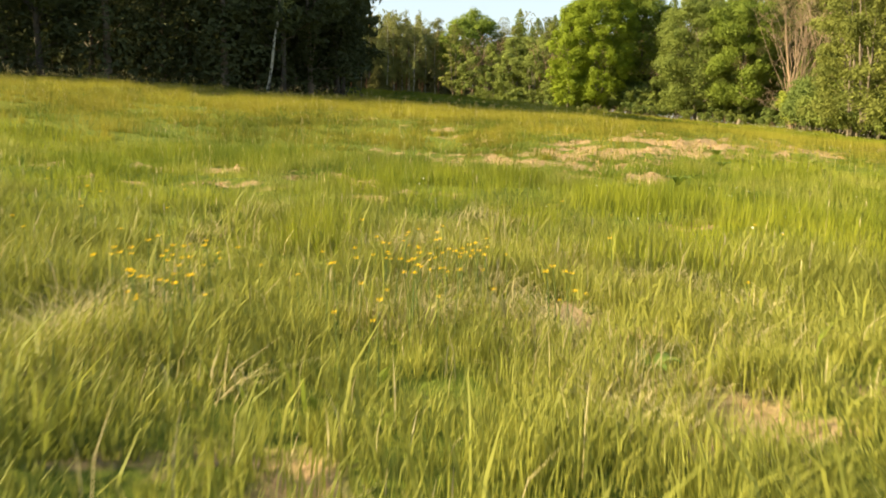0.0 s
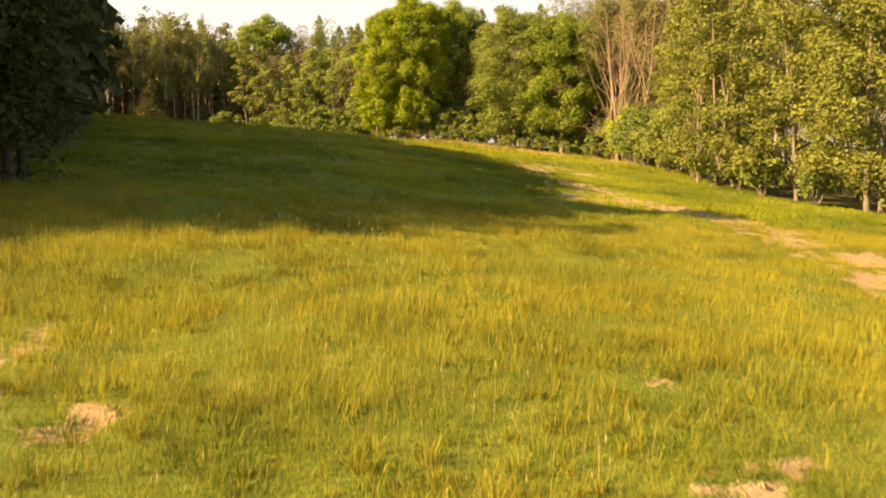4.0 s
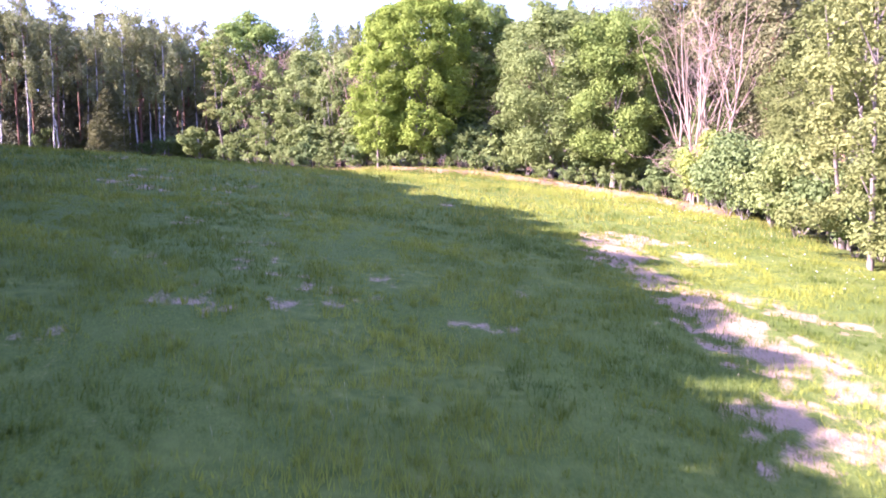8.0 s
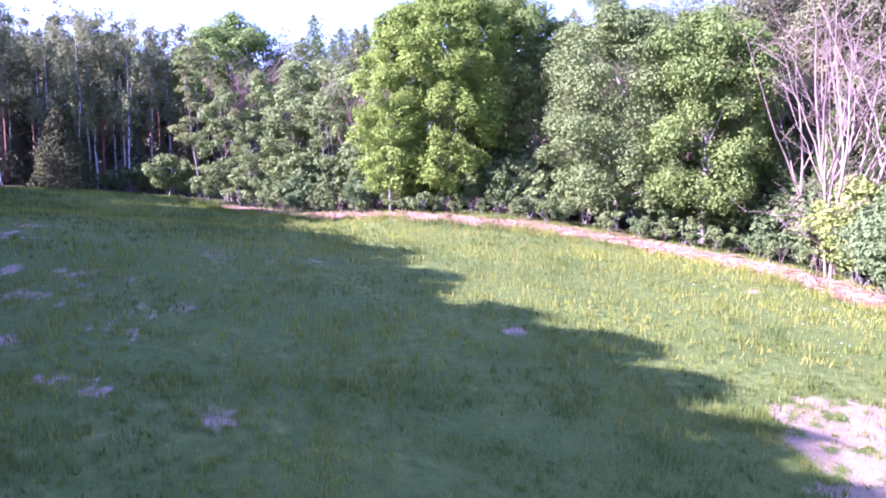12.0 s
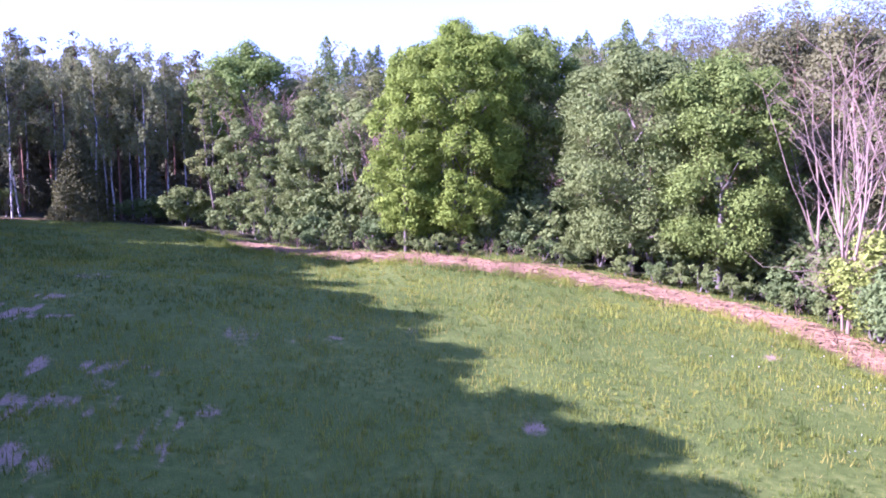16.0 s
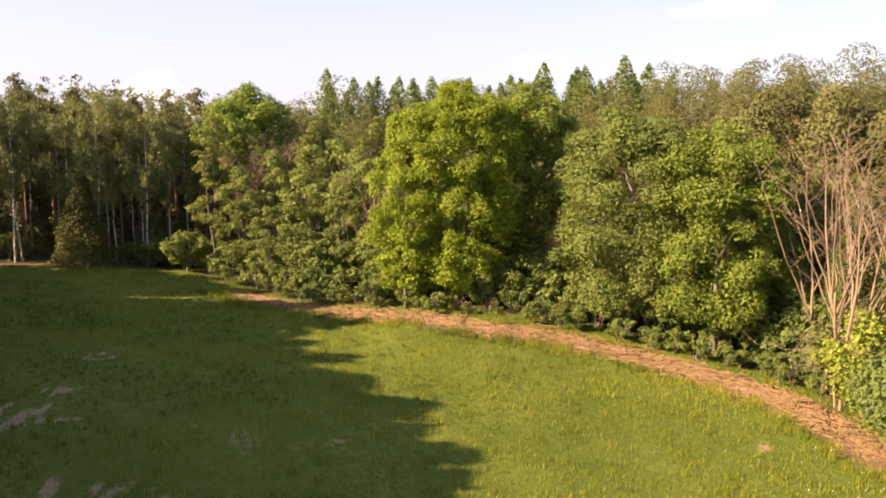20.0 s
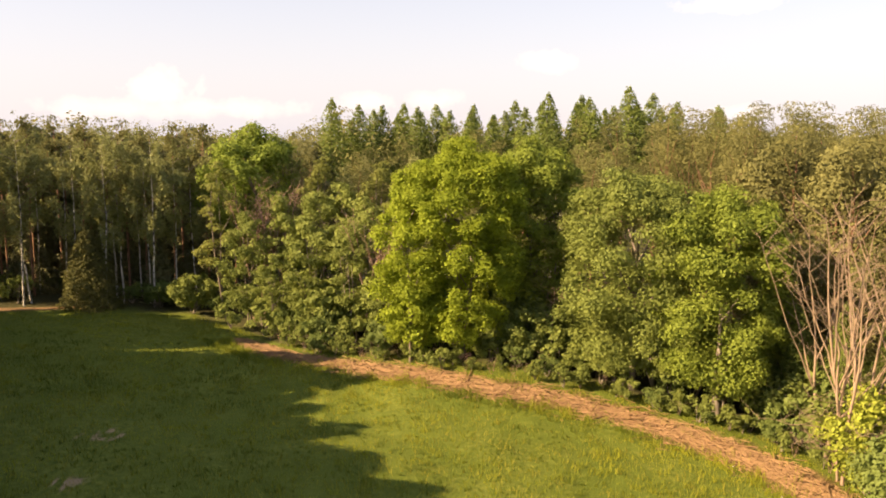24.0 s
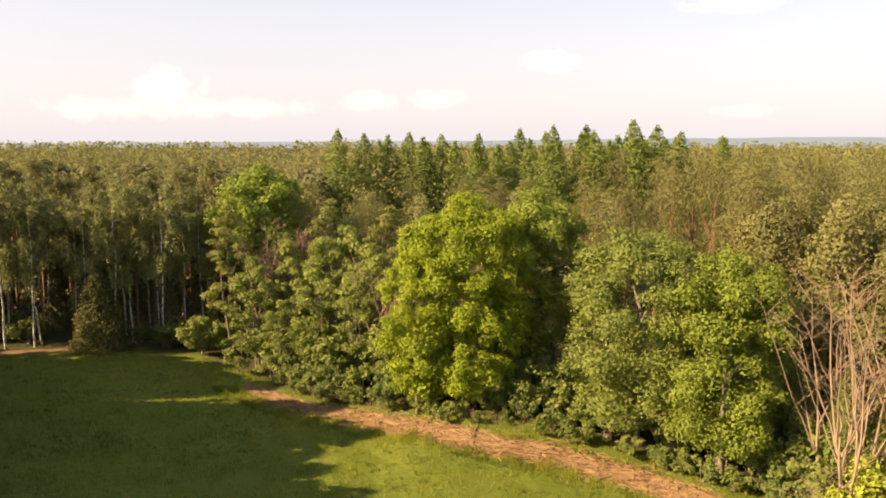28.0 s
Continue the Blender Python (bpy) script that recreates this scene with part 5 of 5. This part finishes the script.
# ---- grass ----
def blades(rng, x, y, height, width, bend, segments):
    """Upright bent blades of grass at the places given."""
    n = len(x)
    z = land(x, y) + (fbm(x * 2.6, y * 2.6, 31, 4) - 0.5) * 0.10 + (fbm(x * 0.35, y * 0.35, 37, 3) - 0.5) * 0.22 - 0.02
    a = rng.uniform(0, 2 * np.pi, n)
    side = np.stack([np.cos(a), np.sin(a), np.zeros(n)], -1)
    b = a + np.pi / 2 + rng.normal(0, 0.5, n)
    over = np.stack([np.cos(b), np.sin(b), np.zeros(n)], -1) * (bend * height * rng.uniform(0.2, 1.3, n))[:, None]
    foot = np.stack([x, y, z], -1)
    up = np.stack([np.zeros(n), np.zeros(n), height], -1)
    w = (side.T * width * 0.5).T
    if segments == 1:
        v = np.stack([foot - w, foot + w, foot + up + over], 1).reshape(-1, 3)
        return v, np.arange(3 * n).reshape(-1, 3)
    mid = foot + up * 0.55 + over * 0.25
    v = np.stack([foot - w, foot + w, mid + w * 0.8, mid - w * 0.8, foot + up * 0.95 + over], 1).reshape(-1, 3)
    i = np.arange(n)[:, None] * 5
    return v, [i + np.array([[0, 1, 2, 3]]), i + np.array([[3, 2, 4]])]


def turf(name, seed, x0, x1, y0, y1, count, tall, width, bend, mat, segments, keep, label, tuft=1.3):
    rng = np.random.default_rng(seed)
    x, y = rng.uniform(x0, x1, count), rng.uniform(y0, y1, count)
    clump = fbm(x * tuft, y * tuft, 51 + seed, 3)
    ok = keep(x, y) & (rng.random(count) > np.where(y > 33, 0.74, 0.9) * bare(x, y)) & (signed_edge(x, y) < 0.6) & (rng.random(count) > 0.9 * litter(x, y)) & (rng.random(count) < 0.12 + 1.9 * (clump - 0.22))
    x, y, clump = x[ok], y[ok], clump[ok]
    drift = np.clip(fbm(x * 0.35, y * 0.35, 77, 3) * 2 - 0.5, 0, 1)
    h = tall * rng.uniform(0.55, 1.2, len(x)) * np.clip(2.6 * clump - 0.32, 0.3, 1.7) * (0.8 + 0.45 * drift)
    v, f = blades(rng, x, y, h, width * rng.uniform(0.7, 1.3, len(x)), bend, segments)
    return tagged(new(name, mesh_of(name, v, f, mat)), label, "grass", kind="stuff")


def near_start(x, y, side, far):
    """The stretch before the start, thinning out over its edges."""
    d = np.minimum(0.6 + 0.70 * y + side - np.abs(x - 0.7), far - y)
    return d > 0.08 * far + 0.16 * far * vnoise(x * 31.0, y * 31.0, 5) * (0.5 + vnoise(x * 0.9, y * 0.9, 6))


turf("meadow_grass", 1, -6, 7, 1.0, 6.6, 230000, 0.135, 0.0052, 0.55, FRESH, 2, lambda x, y: near_start(x, y, 1.4, 6.6), "long green grass blades in uneven tufts", 2.6)
turf("meadow_grass", 8, -5, 6, 1.2, 6.5, 6000, 0.22, 0.010, 0.7, FRESH, 2, lambda x, y: near_start(x, y, 1.4, 6.6), "broad arching grass blades among the tufts", 2.6)
turf("ripe_grass", 9, -5, 6, 1.2, 9, 3500, 0.19, 0.005, 0.6, STRAW, 2, lambda x, y: near_start(x, y, 1.4, 6.6), "dry straw blades in the turf", 2.6)
turf("meadow_grass", 5, -9, 12, 1.0, 14, 240000, 0.12, 0.006, 0.5, FRESH, 1, lambda x, y: near_start(x, y, 2.4, 14.0), "short dense grass under the taller tufts")
turf("meadow_grass", 6, -9, 12, 4.6, 14, 170000, 0.165, 0.0075, 0.4, LUSH, 1, lambda x, y: near_start(x, y, 2.4, 14.0), "long green grass in uneven tufts")
turf("meadow_grass", 2, -21, 24, 11.5, 34, 460000, 0.15, 0.0068, 0.5, GRASS, 1, lambda x, y: (x > -6 - 0.6 * (y - 13) - 5 * vnoise(x * 27, y * 27, 7)) & (x < 7 + 0.95 * (y - 13) + 5 * vnoise(x * 27, y * 27, 8)) & (y > 11.5 + 3 * vnoise(x * 29, y * 29, 9)), "sunlit yellow-green meadow grass")
turf("meadow_grass", 10, -30, 31, -14, 38, 80000, 0.20, 0.028, 0.5, GRASS, 1, lambda x, y: (x < -6 - 0.6 * np.maximum(y - 9, -9)) | (x > 8 + 0.95 * np.maximum(y - 10, -6)) | (y < 0.5), "coarser meadow grass to the sides")
turf("ripe_grass", 7, -21, 24, 14, 36, 210000, 0.12, 0.006, 0.6, RIPE, 1, lambda x, y: (x > -6 - 0.6 * (y - 13) - 5 * vnoise(x * 27, y * 27, 7)) & (x < 7 + 0.95 * (y - 13) + 5 * vnoise(x * 27, y * 27, 8)) & (y > 11.5 + 3 * vnoise(x * 29, y * 29, 9)), "ripening straw-coloured grass tops")
turf("ripe_grass", 15, -16, 24, 16, 33, 260000, 0.17, 0.0065, 0.5, RIPE, 1, lambda x, y: (x > -6 - 0.6 * (y - 13)) & (x < 5 + 0.95 * (y - 13)) & (vnoise(x * 23, y * 23, 17) < (y - 15) / 5), "golden ripening grass before the shade", 1.0)
turf("meadow_grass", 3, -10, 30, 33, 62, 240000, 0.16, 0.019, 0.5, LUSH, 1, lambda x, y: x > -9, "meadow grass half in the shade of the wood")
turf("meadow_grass", 4, -22, 37, 60, 116, 170000, 0.20, 0.036, 0.4, LUSH, 1, lambda x, y: x > -24, "even meadow grass at the far end")


turf("ripe_grass", 12, -14, 36, 58, 104, 42000, 0.21, 0.034, 0.4, RIPE, 1, lambda x, y: x > -12, "ripening grass tops at the far end")
turf("meadow_grass", 11, 0, 36, 68, 107, 190000, 0.34, 0.030, 0.4, LUSH, 1, lambda x, y: (from_line(x, y, LITTER_LINE)[0] < 2.8) & (signed_edge(x, y) < -2.0), "taller grass along the brushwood")


def tussocks(seed, n, x0, x1, y0, y1, per, tall, width, mat, keep, label, spread=0.09):
    """Bunches of longer blades that arch out from one foot."""
    rng = np.random.default_rng(seed)
    cx, cy = rng.uniform(x0, x1, n), rng.uniform(y0, y1, n)
    ok = keep(cx, cy) & (rng.random(n) > 0.55 * bare(cx, cy)) & (rng.random(n) < 0.15 + 1.7 * (fbm(cx * 0.7, cy * 0.7, 83, 3) - 0.25))
    cx, cy = cx[ok], cy[ok]
    size = rng.uniform(0.6, 1.3, len(cx))
    k = np.repeat(np.arange(len(cx)), per)
    r, a = np.sqrt(rng.random(len(k))), rng.uniform(0, 2 * np.pi, len(k))
    x, y = cx[k] + r * np.cos(a) * spread * size[k] * tall / 0.22, cy[k] + r * np.sin(a) * spread * size[k] * tall / 0.22
    h = tall * size[k] * rng.uniform(0.5, 1.15, len(k)) * (1.1 - 0.35 * r)
    v, f = blades(rng, x, y, h, width * rng.uniform(0.7, 1.3, len(k)), 0.2, 2)
    tips = v.reshape(-1, 5, 3)
    out = np.stack([np.cos(a), np.sin(a), np.zeros(len(k))], -1) * (h * r * 0.75)[:, None]
    tips[:, 2:4] += out[:, None] * 0.35
    tips[:, 4] += out - np.array([[0, 0, 1.0]]) * (h * 0.22 * r)[:, None]
    return tagged(new("grass_tussocks", mesh_of("grass_tussocks", tips.reshape(-1, 3), f, mat)), label, "grass", kind="stuff")


tussocks(1, 620, -5, 6, 1.2, 7.0, 75, 0.175, 0.0055, FRESH, lambda x, y: near_start(x, y, 1.4, 8.2), "arching green tussocks in the long grass")
tussocks(2, 1150, -8, 11, 5.5, 19, 95, 0.17, 0.0085, TUSSOCK, lambda x, y: near_start(x, y, 2.4, 22.0), "dark green tussocks between the bare patches", 0.30)
tussocks(3, 60, -3, 4, 1.4, 6.0, 14, 0.30, 0.012, FRESH, lambda x, y: near_start(x, y, 1.4, 8.2), "broad bent blades of a coarser grass")
tussocks(4, 5200, -9, 24, 30, 70, 12, 0.20, 0.022, LUSH, lambda x, y: (fbm(x * 0.22, y * 0.22, 95, 3) > 0.47), "deep green tufts in the shaded meadow")
tussocks(5, 3600, -14, 33, 66, 106, 12, 0.24, 0.030, TUSSOCK, lambda x, y: (signed_edge(x, y) < -1.5) & (litter(x, y) < 0.2) & (fbm(x * 0.16, y * 0.16, 97, 3) > 0.50), "deep green tufts at the far end of the meadow")
tussocks(6, 3000, -9, 9, 11.5, 30, 36, 0.21, 0.0085, GRASS, lambda x, y: (bare(x, y) < 0.2) & (x < 2 + 0.5 * (y - 11)) & (fbm(x * 0.5, y * 0.5, 99, 3) > 0.42), "golden green bunches of meadow grass")
tussocks(7, 2000, -7, 15, 27, 47, 16, 0.22, 0.013, LUSH, lambda x, y: (signed_edge(x, y) < 0) & (x < 4 + 0.5 * (y - 27)) & (bare(x, y) < 0.3), "deep green tufts in the shade of the wood")
tussocks(8, 3600, -24, 26, -10, 24, 14, 0.19, 0.020, TUSSOCK, lambda x, y: ~near_start(x, y, 2.4, 22.0), "dark green tufts to the sides of the meadow", 0.30)
turf("dry_thatch", 14, -1.6, 2.2, 1.4, 6.4, 26000, 0.10, 0.005, 2.2, STRAW, 2, lambda x, y: fbm(x * 1.3, y * 0.8, 91, 3) > 0.53, "flattened pale dry grass in the turf", 3.0)


def stalks(seed, n, x0, x1, y0, y1, tall):
    rng = np.random.default_rng(seed)
    x, y = rng.uniform(x0, x1, n), rng.uniform(y0, y1, n)
    ok = (signed_edge(x, y) < 0.3) & (bare(x, y) < 0.3)
    x, y = x[ok], y[ok]
    h = tall * rng.uniform(0.6, 1.25, len(x))
    v, f = blades(rng, x, y, h, np.full(len(x), 0.004), 0.3, 1)
    tip = v.reshape(-1, 3, 3)[:, 2]
    up = np.array([[0, 0, 1.0]])
    side = rng.normal(size=(len(x), 3)) * np.array([[1, 1, 0.1]])
    side /= np.linalg.norm(side, axis=1, keepdims=True)
    head = np.stack([tip - up * 0.045, tip + side * 0.004, tip + up * 0.03, tip - side * 0.004], 1).reshape(-1, 3)
    fh = np.arange(len(head)).reshape(-1, 4) + len(v)
    return tagged(new("grass_stalks", mesh_of("grass_stalks", np.concatenate([v, head]), [f, fh], STRAW)), "pale ripening grass stalks with seed heads", "grass", kind="stuff")


stalks(1, 1300, -14, 4, 13, 30, 0.42)
stalks(2, 350, -4, 10, 3, 13, 0.36)
stalks(3, 700, 3, 28, 22, 60, 0.4)


def clods():
    rng = np.random.default_rng(3)
    x = np.concatenate([rng.uniform(-3, 10, 16000), rng.uniform(10, 23, 16000)])
    y = np.concatenate([rng.uniform(7, 18, 16000), rng.uniform(20, 62, 16000)])
    ok = bare(x, y) > 0.35 + 0.5 * rng.random(len(x))
    x, y = x[ok], y[ok]
    n = len(x)
    s = np.where(rng.random(n) < 0.06, 0.034, 0.016) * rng.uniform(0.5, 1.4, n)
    z = land(x, y) + (fbm(x * 2.6, y * 2.6, 31, 4) - 0.5) * 0.10 + (fbm(x * 0.35, y * 0.35, 37, 3) - 0.5) * 0.22 + bare(x, y) * (fbm(x * 5, y * 5, 33, 3) - 0.62) * 0.24
    star = np.array([[1, 0, 0], [0, 1, 0], [-1, 0, 0], [0, -1, 0], [0, 0, 0.8], [0, 0, -0.8]])
    v = (np.stack([x, y, z], -1)[:, None] + star[None] * s[:, None, None] * rng.uniform(0.6, 1.4, (n, 6, 1))).reshape(-1, 3)
    tri = np.array([[0, 1, 4], [1, 2, 4], [2, 3, 4], [3, 0, 4], [1, 0, 5], [2, 1, 5], [3, 2, 5], [0, 3, 5]])
    f = (np.arange(n)[:, None, None] * 6 + tri[None]).reshape(-1, 3)
    return tagged(new("earth_clods", mesh_of("earth_clods", v, f, CLOD)), "crumbled dry clods on the bare earth", "soil", kind="stuff")


clods()


def brushwood():
    """Cut branches and splinters strewn along the edge."""
    rng = np.random.default_rng(8)
    line = np.array(LITTER_LINE)
    seg = np.diff(line, axis=0)
    ln = np.linalg.norm(seg, axis=1)
    n = 9000
    k = rng.choice(len(seg), n, p=ln / ln.sum())
    t = rng.random(n)
    nrm = np.stack([-seg[:, 1], seg[:, 0]], -1) / ln[:, None]
    p = line[k] + seg[k] * t[:, None] + nrm[k] * (rng.normal(0, 0.55, n) * (0.6 + 0.9 * np.minimum(1, (k + t) / 3)))[:, None]
    z = land(p[:, 0], p[:, 1]) + rng.uniform(0.0, 0.11, n)
    a = np.arctan2(seg[k][:, 1], seg[k][:, 0]) + rng.normal(0, 0.7, n)
    half = rng.uniform(0.15, 0.8, n) * rng.random(n) ** 0.5
    way = np.stack([np.cos(a), np.sin(a), rng.normal(0, 0.10, n)], -1) * half[:, None]
    mid = np.stack([p[:, 0], p[:, 1], z], -1)
    r = rng.uniform(0.010, 0.030, n)[:, None]
    side = np.stack([-np.sin(a), np.cos(a), np.zeros(n)], -1) * r
    up = np.array([[0, 0, 1.0]]) * r
    v = np.stack([mid - way - side, mid - way + side, mid - way + up * 1.5, mid + way - side * 0.6, mid + way + side * 0.6, mid + way + up], 1).reshape(-1, 3)
    quad = np.array([[0, 3, 5, 2], [1, 2, 5, 4], [0, 1, 4, 3]])
    tri = np.array([[0, 2, 1], [3, 4, 5]])
    i = np.arange(n)[:, None, None] * 6
    return tagged(new("brushwood", mesh_of("brushwood", v, [(i + quad).reshape(-1, 4), (i + tri).reshape(-1, 3)], CHIP)), "cut branches and splinters strewn in a reddish strip", "brushwood", kind="stuff")


brushwood()


# cut poles and boughs left lying
def build_pole(seed):
    rng = np.random.default_rng(seed)
    root = new("cut_branch")
    n = 6
    x = np.linspace(-1.1, 1.1, n)
    path = np.stack([x, 0.10 * np.sin(x * 1.6) + rng.normal(0, 0.02, n), 0.10 + 0.06 * rng.random(n)], -1)
    part("pole", mesh_of("pole", *tube(path, np.linspace(0.055, 0.025, n), 6), CHIP, True), root)
    for k in (2, 3, 4):
        side = 1 if k % 2 else -1
        part("twig", mesh_of("twig", *tube(bough(rng, path[k], (0.7, 0.6 * side, 0.35), rng.uniform(0.4, 0.8), 0.1, 4), np.linspace(0.022, 0.007, 4), 4), CHIP, True), root)
    return root


poles = [Stock(lambda s=s: build_pole(s)) for s in (141, 142, 143)]
for k in range(26):
    (ax, ay), (bx, by) = LITTER_LINE[1 + k % 10], LITTER_LINE[2 + k % 10]
    u, off = R.random(), R.uniform(-1.0, 1.3)
    ln = math.hypot(bx - ax, by - ay)
    poles[k % 3].put(ax + (bx - ax) * u - (by - ay) / ln * off, ay + (by - ay) * u + (bx - ax) / ln * off, R.uniform(0.6, 1.2), math.degrees(math.atan2(by - ay, bx - ax)) + R.gauss(0, 40), "cut pale branch lying on the brushwood", "branch", "cut branches on the brushwood", 0.02)


# ---- flowers and weeds ----
def build_buttercup():
    rng = np.random.default_rng(4)
    root = new("buttercup")
    path = np.array([[0, 0, -0.03], [0.01, 0, 0.10], [0.015, 0.01, 0.22], [0.03, 0.01, 0.31]])
    part("stem", mesh_of("stem", *tube(path, [0.003, 0.0025, 0.002, 0.0015], 4), STEM, True), root)
    pieces = []
    for cx, cy, cz in ((0.03, 0.01, 0.31),):
        for k in range(5):
            a = k * 2 * math.pi / 5
            c, s = math.cos(a), math.sin(a)
            v = np.array([[0, 0, 0], [0.011, -0.007, 0.004], [0.016, 0, 0.008], [0.011, 0.007, 0.004]])
            v = np.stack([v[:, 0] * c - v[:, 1] * s + cx, v[:, 0] * s + v[:, 1] * c + cy, v[:, 2] + cz], -1)
            pieces.append((v, np.array([[0, 1, 2, 3]])))
    part("flower", mesh_of("flower", *joined(pieces), PETAL), root, "glossy yellow petals")
    return root


cups = Stock(build_buttercup)
for cx, cy, n, spread in ((-1.08, 3.09, 46, 0.3), (0.05, 3.77, 40, 0.28), (-0.21, 3.51, 30, 0.35), (0.52, 3.11, 6, 0.12), (-0.25, 2.5, 3, 0.1), (1.6, 4.4, 8, 0.8), (-2.2, 4.6, 10, 0.8)):
    for _ in range(n):
        cups.put(R.gauss(cx, spread * 0.55), R.gauss(cy, spread), R.uniform(0.65, 0.98), R.uniform(0, 360), "yellow buttercup among the grass", "flower", "buttercups in the meadow")


def build_dock():
    root = new("weed_plant")
    rng = np.random.default_rng(6)
    for k in range(7):
        a = k * 0.9 + rng.uniform(-0.2, 0.2)
        ln = rng.uniform(0.16, 0.26)
        u = np.linspace(0, 1, 6)
        w = 0.045 * np.sin(np.pi * np.clip(u * 0.9 + 0.08, 0, 1))
        rise = 0.36 * u - 0.24 * u ** 2
        v = np.concatenate([np.stack([u * ln, -w, rise + 0.012], -1), np.stack([u * ln, w, rise + 0.012], -1), np.stack([u * ln, 0 * w, rise], -1)])
        v = np.stack([v[:, 0] * math.cos(a) - v[:, 1] * math.sin(a), v[:, 0] * math.sin(a) + v[:, 1] * math.cos(a), v[:, 2]], -1)
        i = np.arange(5)[:, None]
        f = np.concatenate([i + np.array([[0, 1, 13, 12]]), i + np.array([[12, 13, 7, 6]])])
        part("leaf", mesh_of("leaf", v, f, DOCK, True), root)
    return root


docks = Stock(build_dock)
for x, y, s in ((4.15, 11.6, 1.0), (2.85, 9.4, 1.25), (0.85, 9.45, 0.9), (4.7, 13.4, 1.1), (0.80, 2.92, 0.85), (2.4, 7.6, 0.8), (1.05, 3.0, 0.5), (5.9, 12.5, 0.9), (2.2, 9.0, 0.8), (-2.6, 6.5, 0.7), (6.9, 11.0, 0.9), (1.75, 3.2, 0.45)):
    docks.put(x, y, 0.75 * s, R.uniform(0, 360), "broad-leaved weed rosette in the turf", "weed", "weeds in the meadow", 0.05)


def umbels():
    rng = np.random.default_rng(12)
    x, y = np.concatenate([rng.normal(27.5, 2.2, 150), rng.normal(24.5, 1.6, 110), rng.normal(2.6, 1.3, 60)]), np.concatenate([rng.normal(68, 5, 150), rng.normal(53, 5, 110), rng.normal(6.5, 1.6, 60)])
    near = y < 14
    ok = signed_edge(x, y) < -0.4
    x, y, near = x[ok], y[ok], near[ok]
    n = len(x)
    pos = np.stack([x, y, land(x, y) + np.where(near, 0.55, 1.0) * rng.uniform(0.3, 0.5, n)], -1)
    nrm = np.array([[0, 0, 1.0]]) + 0.3 * rng.normal(size=(n, 3))
    v, f = kites(rng, pos, nrm / np.linalg.norm(nrm, axis=1, keepdims=True), np.where(near, 0.016, 0.06), 0.9)
    return tagged(new("white_flowers", mesh_of("white_flowers", v, f, BLOSSOM)), "scattered white umbels in the tall grass", "flowers", kind="stuff")


umbels()
